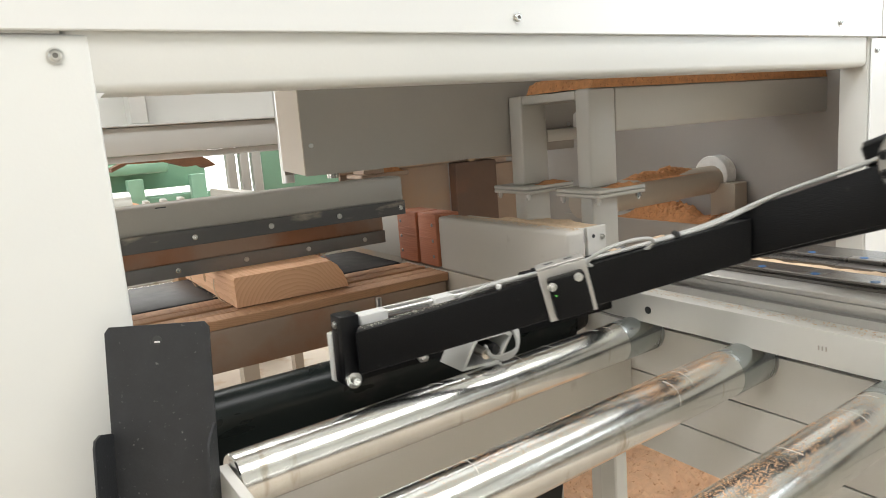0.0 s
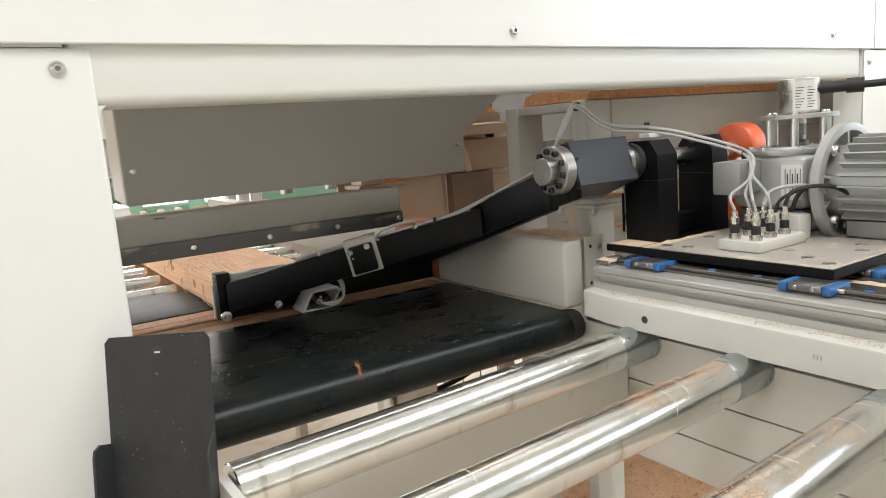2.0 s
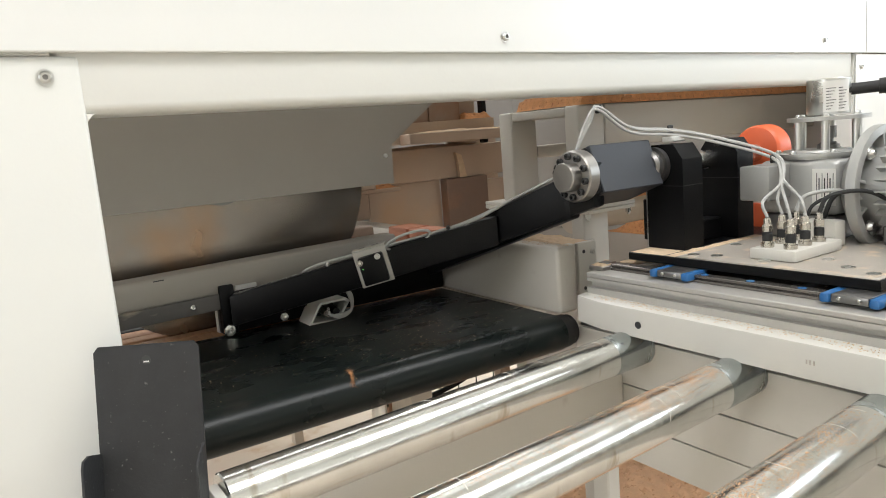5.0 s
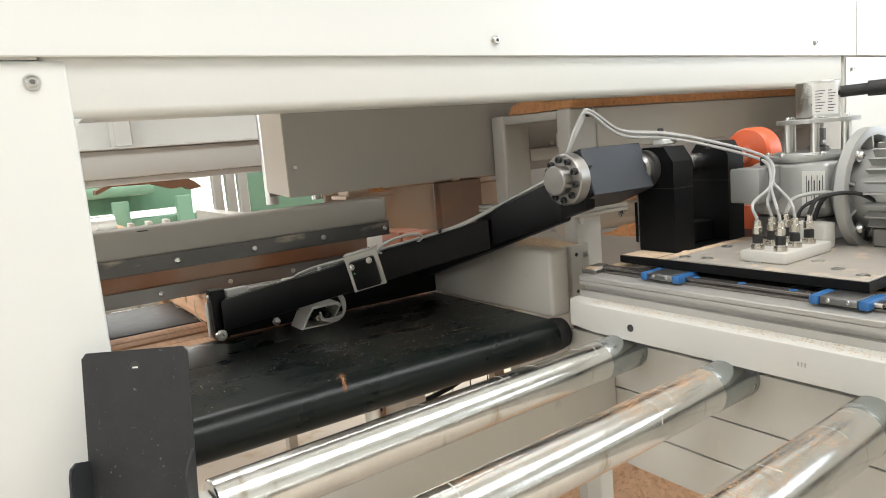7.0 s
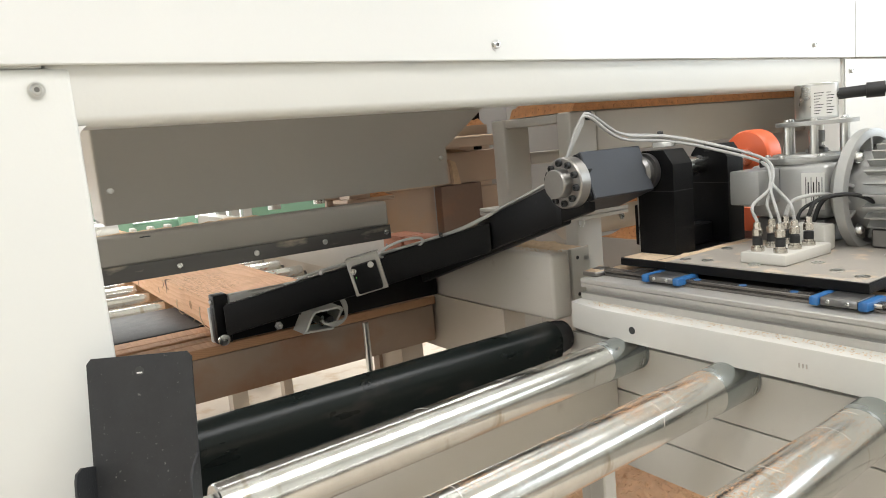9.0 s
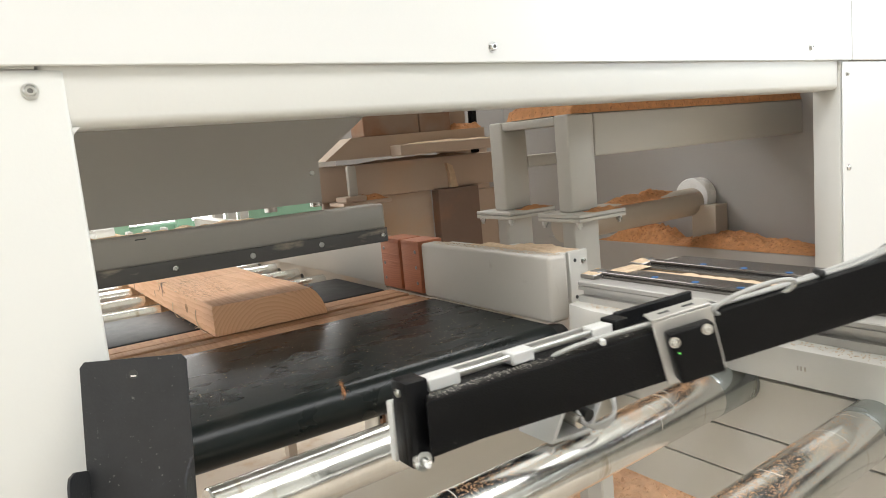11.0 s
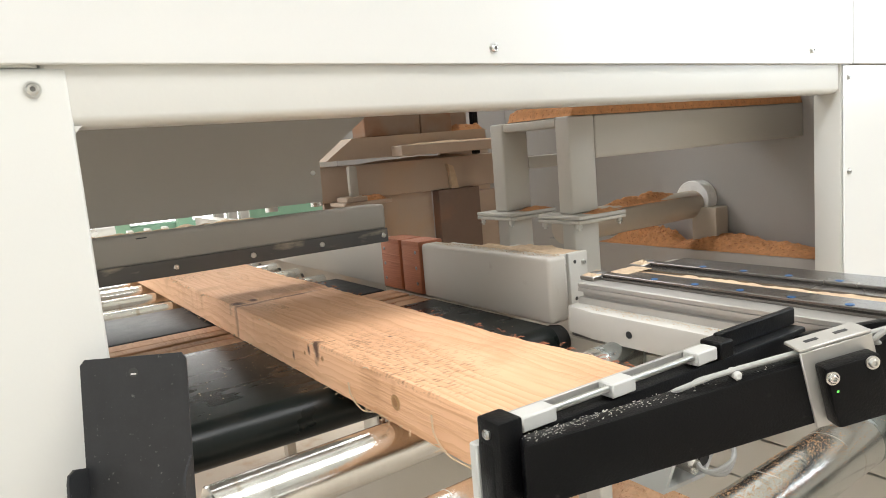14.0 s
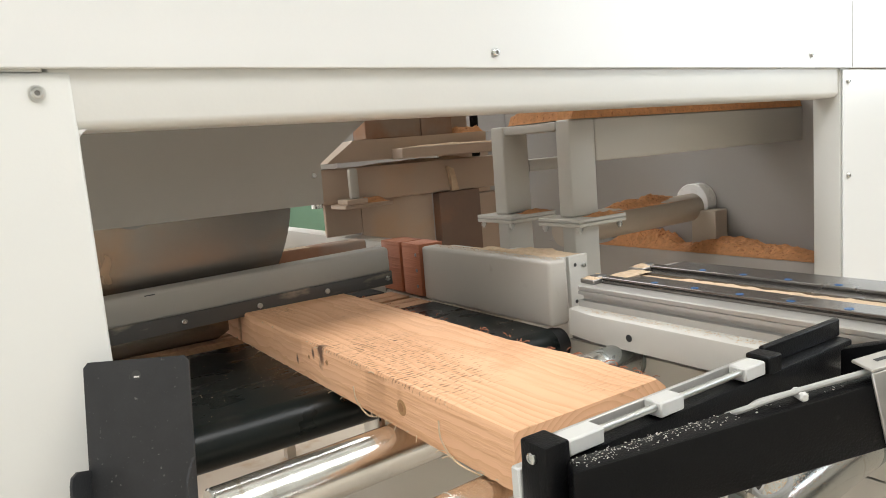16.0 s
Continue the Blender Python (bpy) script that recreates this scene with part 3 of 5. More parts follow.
for y0, y1 in ((1.642, 1.738), (1.752, 1.86)):
    b = part("wear_block", box(B(), 1.004, 1.085, y0, y1, 0.957, 1.106, 0.003, 2), REDWOOD, fence, "reddish hardwood wear block")
    for z in (0.985, 1.03, 1.075):
        yy = y0 + 0.02 if y0 < 1.7 else y1 - 0.02
        bolt(b, (1.004, yy, z), (-1, 0, 0), 0.005, 0.002, DARKSTEEL, "screw", False)
part("back_plate", box(B(), 1.0665, 1.094, 1.150, 1.60, 0.95, 1.0965, 0.002, 1), FENCE, fence)
part("end_flange", box(B(), 1.112, 1.172, 1.160, 1.172, 0.955, 1.094, 0.002, 1), FENCE, fence)
part("end_flange", box(B(), 1.0945, 1.178, 1.1725, 1.42, 0.955, 1.090, 0.002, 1), FENCE, fence)
for z in (1.072, 0.985):
    bolt(fence, (1.085, 1.150, z), (0, -1, 0), 0.006, 0.006)
    part("flange_hole", cyl(B(), (1.130, 1.1592, z), (1.130, 1.1598, z), 0.0045, 16), INK, fence)
    bolt(fence, (1.158, 1.160, z - 0.004), (0, -1, 0), 0.005, 0.006)
for i, (x0, x1, y0, y1) in enumerate(((1.067, 1.093, 1.17, 1.5), (1.10, 1.175, 1.18, 1.40))):
    tagged(part("sawdust", dust_sheet(B(), x0, x1, y0, y1, 1.0966 - 0.0065 * i, 0.012, 40, 14, 30 + i, 0.3, 25.0, 0.8), PALEDUST), "thin pale sawdust on top of the fence", "sawdust", kind="stuff")

# ---------------------------------------------------------------- saw table and infeed side
table = thing("saw_table", "resin-stained steel table with wooden kerf strips", "machine table")
part("cross_beam", box(B(), -0.4, 1.0, 1.600, 1.86, 0.822, 0.925, 0.006, 2), BROWNED, table)
for y0, y1 in ((1.600, 1.655), (1.660, 1.700), (1.722, 1.765), (1.770, 1.83)):
    part("wood_strip", box(B(), -0.4, 1.008, y0, y1, 0.9255, 0.948, 0.002, 1), PALEWOOD, table, "worn reddish wooden strip")
for x in (-0.3, 0.93):
    part("leg", box(B(), x, x + 0.07, 1.68, 1.76, 0.0, 0.8215), DUSTY, table)
bm = B()
cyl(bm, (0.765, 1.56, 0.55), (0.765, 1.56, 0.93), 0.008, 12)
cyl(bm, (0.765, 1.56, 0.55), (0.765, 1.56, 0.76), 0.02, 16)
part("lift_rod", bm, STEEL, table, "bright steel lift rod")

rear = thing("infeed_bed", "dark steel infeed bed behind the saw line", "conveyor")
part("bed", box(B(), -0.4, 1.005, 1.862, 2.20, 0.90, 0.945, 0.006, 2), PLATE, rear)
part("side_frame", box(B(), -0.46, -0.41, 1.86, 3.4, 0.80, 0.95, 0.004, 1), PAINT, rear)
for i in range(6):
    rl = tagged(thing("infeed_roller", "bright chromed infeed roller", "roller", group="infeed rollers"))
    y = 2.31 + 0.24 * i
    part("shell", cyl(B(), (-0.4, y, 0.912), (1.0, y, 0.912), 0.036, 32), CHROME, rl)
    part("axle", cyl(B(), (-0.42, y, 0.912), (1.02, y, 0.912), 0.012, 12), DARKSTEEL, rl)

# ---------------------------------------------------------------- outfeed rollers and frame
ROLLER_R, ROLLER_SKEW = 0.0383, math.atan2(0.049, 0.86)
ROLLERS = (0.888, 0.649, 0.410, 0.171)      # y of the left ends
for y in ROLLERS:
    rl = tagged(thing("outfeed_roller", "worn chromed steel outfeed roller with sawdust and scratches", "roller", at=(0.1915, y, 0.909), group="outfeed rollers"))
    rl.rotation_euler = (0, radians(-0.08), ROLLER_SKEW)
    long = 0.8645
    r = ROLLER_R
    part("shell", lathe(B(), (0, 0, 0), (1, 0, 0), [(0.0, r - 0.006), (0.0, r - 0.002), (0.002, r), (long - 0.002, r), (long, r - 0.002)], 72), CHROME, rl)
    # added sleeve: the dark bluish reflection at the tube end, put into its colour
    part("end_sleeve", lathe(B(), (long - 0.105, 0, 0), (1, 0, 0), [(0.0, r - 0.001), (0.0, r + 0.0001), (0.001, r + 0.0003), (0.103, r + 0.0003), (0.1052, r - 0.001)], 72), REFLECTEDGREY, rl, "tube end coloured blue-grey for its dark reflection")
    part("axle", cyl(B(), (-0.014, 0, 0), (0.01, 0, 0), 0.010, 16), DARKSTEEL, rl)
    part("end_cap", lathe(B(), (0.004, 0, 0), (-1, 0, 0), [(0, r - 0.007), (0.002, r - 0.007), (0.002, 0.014), (0.012, 0.014)], 32), DARKSTEEL, rl)
    # pale worn rings round the tube
    rr = random.Random(int(y * 1000))
    for k in range(5):
        x = long * rr.choice((rr.uniform(0.55, 0.97), rr.uniform(0.05, 0.97)))
        a0, span, lean = rr.uniform(0.2, 1.6), rr.uniform(0.7, 2.2), rr.uniform(-0.012, 0.012)
        pts = [(x + lean * math.sin(3 * q / 11), -(r + 0.0001) * math.cos(a0 + span * q / 11), (r + 0.0001) * math.sin(a0 + span * q / 11)) for q in range(12)]
        part("worn_ring", sweep(B(), pts, rr.uniform(0.0002, 0.00045), 6, 2), LINT, rl, "pale scratch round the tube")

side = thing("outfeed_side_frame", "light grey slotted side plates of the roller table", "frame")
for z0, z1 in ((0.8172, 0.919), (0.7332, 0.8142), (0.650, 0.7302)):
    part("side_plate", box(B(), 1.056, 1.066, -0.6, 1.12, z0, z1, 0.001, 1), FENCE, side)
# added dark sheet: shade in the seams and the shadow line under the beam
part("backing", box(B(), 1.0665, 1.072, -0.6, 1.115, 0.66, 0.944), DARKSTEEL, side)
for y in (1.06, -0.4):
    part("leg", box(B(), 1.073, 1.113, y, y + 0.05, 0.0, 0.930, 0.004, 1), FENCE, side)
part("left_plate", box(B(), 0.176, 0.190, -0.6, 0.90, 0.62, 0.932, 0.001, 1), FENCE, side)
part("cross_member", box(B(), 0.192, 1.0555, 0.985, 1.0, 0.735, 0.845, 0.004, 1), FENCE, side, "pale grey cross member under the rollers")

# dark guard plate bent up in front of the post
guard = thing("guard_plate", "satin black bent sheet guard with a drilled hole", "guard", at=(0.134, 0.930, 1.129))
guard.rotation_euler = (radians(-10), 0, radians(-34))
bm = B()
prism(bm, [(-0.067, -0.50), (0.067, -0.50), (0.067, -0.007), (0.061, 0.0), (-0.061, 0.0), (-0.067, -0.007)], "y", -0.0015, 0.0015)
part("sheet", bm, PLATE, guard)
for x, top_edge in ((-0.0655, ((-0.0016, -0.134), (-0.032, -0.128), (-0.044, -0.132), (-0.047, -0.141))), (0.0655, ((-0.0016, -0.128), (-0.018, -0.140), (-0.027, -0.150), (-0.029, -0.160)))):
    bm = B()
    prism(bm, [(-0.0016, -0.50)] + list(top_edge) + [(top_edge[-1][0], -0.50)], "x", x - 0.0015, x + 0.0015)
    part("lip", bm, PLATE, guard)
hole = part("hole", cyl(B(), (0.0, -0.0022, -0.020), (0.0, -0.0016, -0.020), 0.0058, 20), INK, guard, "drilled hole")
# pale sliver on the black disc, painted as light showing through the hole
part("hole_light", box(B(), -0.003, 0.004, -0.0026, -0.0023, -0.023, -0.021), LABEL, hole)

# ---------------------------------------------------------------- linear axis
axis = thing("linear_axis", "light grey beam with aluminium profile and two guide rails", "linear guide")
PROFILE_X, PROFILE_TOP = 1.050, 1.0471
bm = B()
prism(bm, [(1.005, -0.6), (1.005, 0.992), (1.021, 1.075), (1.030, 1.078), (1.13, 1.078), (1.13, -0.6)], "z", 0.9446, 1.0015)
bmesh.ops.bevel(bm, geom=[e for e in bm.edges if min(v.co.z for v in e.verts) > 1.0 and min(v.co.x for v in e.verts) < 1.022], offset=0.0035, segments=2, affect="EDGES", profile=0.5)
part("beam", bm, FENCE, axis)
part("beam_top", box(B(), 1.1303, 1.40, -0.6, 1.078, 0.990, 1.0012), FENCE, axis)
part("end_cap", box(B(), 1.1305, 1.40, 1.02, 1.07, 0.9305, 0.9897, 0.003, 1), FENCE, axis)
part("hole", cyl(B(), (1.0036, 0.8955, 0.9706), (1.0048, 0.8955, 0.9706), 0.0072, 24), INK, axis, "black drilled hole")
for yy in (0.5527, 0.5585, 0.5643):
    part("engraved_mark", box(B(), 1.0038, 1.0049, yy, yy + 0.002, 0.969, 0.976), DUSTPLATE, axis)
px = PROFILE_X
bm = B()
prism(bm, [(px, 1.0016), (px, 1.0152), (px + 0.016, 1.0152), (px + 0.016, 1.0282), (px, 1.0282), (px, 1.0355), (px + 0.0025, 1.0368), (px, 1.0381), (px, PROFILE_TOP - 0.002), (px + 0.002, PROFILE_TOP),
           (px + 0.33, PROFILE_TOP), (px + 0.33, 1.0016)], "y", -0.6, 1.073)
part("profile", bm, ALUPROFILE, axis, "slotted anodised aluminium profile")
for x in (1.106, 1.264):
    z = PROFILE_TOP + 0.0003
    bm = B()
    prism(bm, [(x - 0.0115, z), (x - 0.0115, z + 0.005), (x - 0.0085, z + 0.007), (x - 0.0115, z + 0.0095), (x - 0.0115, z + 0.0128), (x - 0.010, z + 0.014),
               (x + 0.010, z + 0.014), (x + 0.0115, z + 0.0128), (x + 0.0115, z + 0.0095), (x + 0.0085, z + 0.007), (x + 0.0115, z + 0.005), (x + 0.0115, z)], "y", -0.6, 1.045)
    r = part("guide_rail", bm, RAIL, axis, "polished dark guide rail")
    for k in range(16):
        part("rail_plug", cyl(B(), (x, -0.505 + k * 0.0945, z + 0.0139), (x, -0.505 + k * 0.0945, z + 0.0147), 0.0070, 16), BLUE, r, "blue plastic rail plug")
    part("end_stop", box(B(), x - 0.034, x + 0.022, 1.047, 1.088, z, z + 0.010, 0.002, 1), WORNSTEEL, axis, "bright steel end stop")
    part("stop_cap", box(B(), x - 0.016, x + 0.016, 1.052, 1.078, z + 0.0102, z + 0.015, 0.002, 1), DARKSTEEL, axis)
# dark strips added in place of the shadows of the rails
for x0, x1 in ((1.119, 1.182), (1.216, 1.251)):
    part("cover_strip", box(B(), x0, x1, -0.6, 1.045, PROFILE_TOP + 0.0003, PROFILE_TOP + 0.006, 0.001, 1), RAIL, axis, "dark strip standing for the shade between the rails")
part("cover_strip", box(B(), 1.277, 1.378, -0.6, 1.045, PROFILE_TOP + 0.0003, PROFILE_TOP + 0.005, 0.001, 1), RAIL, axis, "dark strip standing for the shade beside the rail")
for i, (x0, x1, y0, y1, z, h) in enumerate(((1.183, 1.215, -0.3, 1.07, PROFILE_TOP + 0.0004, 0.006), (1.074, 1.126, 1.049, 1.086, PROFILE_TOP + 0.0104, 0.006), (1.234, 1.284, 1.049, 1.086, PROFILE_TOP + 0.0104, 0.007), (1.13, 1.23, 1.02, 1.068, PROFILE_TOP + 0.0062, 0.006))):
    tagged(part("sawdust", dust_sheet(B(), x0, x1, y0, y1, z, h, 24, 160 if i == 0 else 24, 40 + i, 0.16, 30.0, 0.7), PALEDUST), "pale sawdust spilled along the guide rails", "sawdust", kind="stuff")
rnd = random.Random(21)


def litter(count, spot, size=(0.0006, 0.0018)):
    """Many tiny chips; spot(r) gives each a place."""
    v, f = [], []
    for _ in range(count):
        p = Vector(spot(rnd))
        a, l, w = rnd.uniform(0, 3.14), rnd.uniform(*size) * 1.6, rnd.uniform(*size) * 0.7
        d, n = Vector((math.cos(a), math.sin(a), 0)), Vector((-math.sin(a), math.cos(a), 0))
        b = len(v)
        for z in (0, w * 0.8):
            for q in (d * l + n * w, -d * l + n * w, -d * l - n * w, d * l - n * w):
                v.append(p + q + Vector((0, 0, z)))
        f += [(b + 4, b + 5, b + 6, b + 7), (b, b + 1, b + 5, b + 4), (b + 1, b + 2, b + 6, b + 5), (b + 2, b + 3, b + 7, b + 6), (b + 3, b, b + 4, b + 7)]
    me = bpy.data.meshes.new("chip_litter")
    me.from_pydata([tuple(q) for q in v], [], f)
    me.materials.append(PALEDUST)
    return new("chip_litter", me)


tagged(litter(520, lambda r: (r.triangular(1.012, 1.049, 1.043), r.uniform(0.2, 1.03), 1.0016), (0.0004, 0.0013)), "fine pale chips scattered on the grey beam", "wood chips", kind="stuff")
tagged(litter(500, lambda r: (r.triangular(1.02, 1.064, 1.06), r.uniform(1.13, 1.60), 1.1007), (0.0006, 0.0014)), "fine pale chips on top of the fence", "wood chips", kind="stuff")



def on_roller(y, x0, x1, lumps):
    """Dust on a roller's upper side, gathered in lumps along it."""
    spots = [(rnd.uniform(x0, x1), rnd.triangular(0.5, 2.3, 1.45)) for _ in range(lumps)]

    def spot(r):
        c, a = r.choice(spots)
        x, a = min(0.86, max(0.01, c + r.gauss(0, 0.014))), a + r.gauss(0, 0.16)
        return (x * math.cos(ROLLER_SKEW), y + x * math.sin(ROLLER_SKEW) - (ROLLER_R + 0.0002) * math.cos(a), 0.909 + 0.0012 * x + (ROLLER_R + 0.0002) * math.sin(a) - 0.0003)
    return lambda r: tuple(Vector((0.1915, 0, 0)) + Vector(spot(r)))


for y, x0, x1, n, lumps in ((ROLLERS[1], 0.15, 0.84, 1500, 90), (ROLLERS[1], 0.52, 0.78, 2200, 40), (ROLLERS[0], 0.4, 0.84, 160, 40), (ROLLERS[2], 0.2, 0.84, 1500, 80), (ROLLERS[2], 0.35, 0.66, 1800, 36)):
    dust = litter(n, on_roller(y, x0, x1, lumps), (0.0002, 0.0008))
    dust.data.materials[0] = ROLLERDUST
    tagged(dust, "fine sawdust sticking to the chromed roller", "sawdust", kind="stuff")
# ---------------------------------------------------------------- stop carriage with its arm
ZP = 1.083
carriage = thing("stop_carriage", "motorised length-stop carriage with a black arm", "carriage")


def beam_between(bm, a, b, w, ha, hb=None, bevel=0.004):
    """A rectangular tube from a to b with upright ends; w across, height ha to hb."""
    a, b = Vector(a), Vector(b)
    hb = ha if hb is None else hb
    d = Vector((b.x - a.x, b.y - a.y, 0)).normalized()
    s = Vector((-d.y, d.x, 0)) * (w / 2)
    v = []
    for p, h in ((a, ha), (b, hb)):
        for q, z in ((s, h / 2), (-s, h / 2), (-s, -h / 2), (s, -h / 2)):
            v.append(bm.verts.new(p + q + Vector((0, 0, z))))
    f = [(0, 1, 2, 3), (7, 6, 5, 4), (0, 4, 5, 1), (1, 5, 6, 2), (2, 6, 7, 3), (3, 7, 4, 0)]
    fs = [bm.faces.new([v[i] for i in q]) for q in f]
    bmesh.ops.recalc_face_normals(bm, faces=fs)
    bmesh.ops.bevel(bm, geom=list({e for q in fs for e in q.edges}), offset=bevel, segments=2, affect="EDGES", profile=0.5)
    return bm


TIP, BEND = Vector((0.425, 1.566, 1.012)), Vector((0.938, 1.236, 1.146))
HUB = Vector((0.944, 1.008, 1.262))
dirv = Vector((BEND.x - TIP.x, BEND.y - TIP.y, 0)).normalized()
nrm = Vector((dirv.y, -dirv.x, 0))
arm = part("arm", beam_between(B(), TIP + nrm * 0.0065, BEND + nrm * 0.0065, 0.032, 0.070, 0.066), BLACK, carriage, "black powder-coated square tube arm")
part("arm_root", beam_between(B(), BEND + Vector((0.004, 0.03, -0.004)), (1.004, 0.985, 1.243), 0.040, 0.074, 0.088), BLACK, arm)
bm = B()
beam_between(bm, (0.965, 1.570, 1.020), (0.985, 1.035, 1.200), 0.030, 0.042, 0.050)
part("strut", bm, BLACK, arm)


def on_arm(s, out=0.0225, up=0.0):
    """A point on the arm's outer face, s metres from the tip."""
    k = s / (BEND - TIP).to_2d().length
    return TIP.lerp(BEND, k) + nrm * out + Vector((0, 0, up))


# stop bar, face and tip
stop = part("stop_bar", box(B(), 0.398, 1.005, 1.578, 1.606, 0.956, 1.043, 0.004, 2), BLACK, carriage, "black stop bar with a dusty top")
part("stop_face", box(B(), 0.396, 0.96, 1.607, 1.620, 0.954, 1.036, 0.002, 1), WHITEPLASTIC, stop, "white plastic stop face")
part("tip_block", box(B(), 0.399, 0.432, 1.568, 1.606, 0.956, 1.069, 0.003, 2), BLACK, stop)
bolt(stop, (0.3985, 1.587, 1.054), (-1, 0, 0), 0.006, 0.004, STEEL, "bolt", False)
bm = B()
lathe(bm, (0.411, 1.568, 0.966), (0, -1, 0), [(0, 0.013), (0.006, 0.013), (0.007, 0.0105), (0.007, 0.0065), (0.003, 0.0065)], 24)
cyl(bm, (0.411, 1.567, 0.966), (0.411, 1.552, 0.966), 0.0055, 16)
part("hex_nut", bm, STEEL, stop, "bright steel nut on the arm tip")
part("sensor_rail", box(B(), 0.440, 0.785, 1.601, 1.606, 1.0435, 1.0615, 0.001, 1), ALUPROFILE, stop, "pale metal strip along the stop bar")
for x0, x1 in ((0.437, 0.488), (0.577, 0.618), (0.737, 0.780)):
    part("clip", box(B(), x0, x1, 1.575, 1.600, 1.0455, 1.0635, 0.002, 1), WHITEPLASTIC, stop, "white plastic clip")
part("rod", cyl(B(), (0.44, 1.584, 1.057), (0.78, 1.584, 1.057), 0.0045, 16), STEEL, stop, "bright steel rod")
part("end_block", box(B(), 0.783, 0.812, 1.572, 1.606, 1.0435, 1.0675, 0.002, 1), BLACK, stop)
part("tail_bar", box(B(), 0.8125, 1.005, 1.596, 1.606, 1.0435, 1.070, 0.002, 1), BLACK, stop)
for p in ((0.545, 0.968), (0.70, 0.972)):
    bm = B()
    lathe(bm, (p[0], 1.578, p[1]), (0, -1, 0), [(0, 0.010), (0.004, 0.010), (0.004, 0.007), (0.012, 0.007), (0.014, 0.004)], 6)
    part("bolt", bm, STEEL, stop)
# plug bracket under the arm
by = 1.51
outer = [(0.580, 0.950), (0.655, 0.946), (0.688, 0.990), (0.680, 0.998), (0.612, 0.998), (0.604, 0.990)]
cx, cz = 0.636, 0.973
inner = [(cx + (x - cx) * 0.86, cz + (z - cz) * 0.82) for x, z in outer]
bm = B()
rings = [[bm.verts.new((p[0], y, p[1])) for p in o] for o, y in ((outer, 1.5775), (outer, by), (inner, by), (inner, 1.5765))]
for a, b in zip(rings, rings[1:]):
    for k in range(6):
        bm.faces.new((a[k], a[(k + 1) % 6], b[(k + 1) % 6], b[k]))
br = part("plug_bracket", bm, WHITEPLASTIC, stop, "light grey plug housing")
part("recess", box(B(), 0.600, 0.670, 1.570, 1.576, 0.955, 0.992), BLACKRUBBER, br)
for k in range(3):
    part("plug_cable", sweep(B(), [(0.630, by, 0.974 + 0.004 * k), (0.626, by - 0.022, 0.970), (0.650, by - 0.03, 0.962 + 0.004 * k), (0.680, by - 0.022, 0.974), (0.684 + 0.004 * k, by - 0.005, 1.004), (0.676, by + 0.01, 1.03)], 0.003, 8), CABLE, br)
part("plug", cyl(B(), (0.623, by + 0.05, 0.978), (0.623, by - 0.012, 0.972), 0.009, 16), NICKEL, br)
part("plug", cyl(B(), (0.648, by + 0.05, 0.978), (0.648, by - 0.005, 0.972), 0.009, 16), BLACKRUBBER, br)
# sensor plate on the arm face
base = on_arm(0.292, 0.0245, 0.004)
mm = Matrix.Translation(base) @ Matrix(((dirv.x, nrm.x, 0, 0), (dirv.y, nrm.y, 0, 0), (0, 0, 1, 0), (0, 0, 0, 1)))
mm = mm @ pose(0, 0, 0, 0, -12, 0)
sensor = part("sensor_bracket", box(B(), 0.0, 0.075, -0.002, 0.002, -0.040, 0.042, 0.001, 1, mm), ALUPROFILE, arm, "bent zinc-plated sensor bracket")
part("bracket_lip", box(B(), 0.0, 0.075, -0.03, 0.002, 0.0425, 0.046, 0.001, 1, mm), ALUPROFILE, arm)
for x in (0.014, 0.045):
    part("slot", box(B(), x, x + 0.014, -0.017, -0.011, 0.0461, 0.0464, 0, 1, mm), INK, arm)
part("sensor_body", box(B(), 0.010, 0.066, 0.0025, 0.026, -0.034, 0.030, 0.004, 2, mm), BLACK, arm, "black sensor body")
part("indicator", box(B(), 0.0155, 0.0178, 0.0262, 0.0266, 0.004, 0.006, 0, 1, mm), LED, arm, "lit green indicator")
for x, z in ((0.014, 0.020), (0.055, 0.024)):
    p = mm @ Vector((x, 0.0265, z))
    bolt(arm, p, nrm, 0.0050, 0.005, STEEL, "screw")
# cables along the arm
for k, off in enumerate((0.0, 0.006)):
    pts = [on_arm(0.165 + 0.02 * k, -0.018, 0.026), on_arm(0.170 + 0.02 * k, 0.004 - off, 0.038)] + [on_arm(s, 0.010 - off, 0.040 + 0.004 * math.sin(9 * s + k)) for s in (0.21, 0.28, 0.36, 0.46, 0.55)]
    pts += [Vector((0.953 - off, 1.19, 1.213)), Vector((0.970 - off, 1.11, 1.245)), Vector((0.984 - off, 1.055, 1.268))]
    part("arm_cable", sweep(B(), pts, 0.003, 8), CABLE, arm, "grey sensor cable")
c = on_arm(0.41, 0.026, 0.040)
part("cable_loop", sweep(B(), [c + dirv * (0.05 * math.cos(a) * 1.0) + Vector((0, 0, 0.016 * math.sin(a) + 0.012 * math.cos(a))) + nrm * (0.012 * math.sin(a)) for a in [i * math.tau / 12 for i in range(13)]], 0.003, 8), CABLE, arm, "coiled grey cable")
for s in (0.225, 0.33, 0.50):
    p = on_arm(s, 0.008, 0.036)
    part("cable_tie", box(B(), -0.004, 0.004, -0.010, 0.010, -0.002, 0.007, 0.002, 1, Matrix.Translation(p) @ Matrix.Rotation(math.atan2(dirv.y, dirv.x), 4, "Z")), WHITEPLASTIC if s < 0.3 else BLACKRUBBER, arm)
sh = litter(260, lambda r: tuple(on_arm(r.triangular(0.0, 0.30, 0.01), r.triangular(-0.008, 0.018, -0.006), 0.0352)), (0.0003, 0.0007))
sh.data.materials[0] = LINT
tagged(sh, kind="stuff")
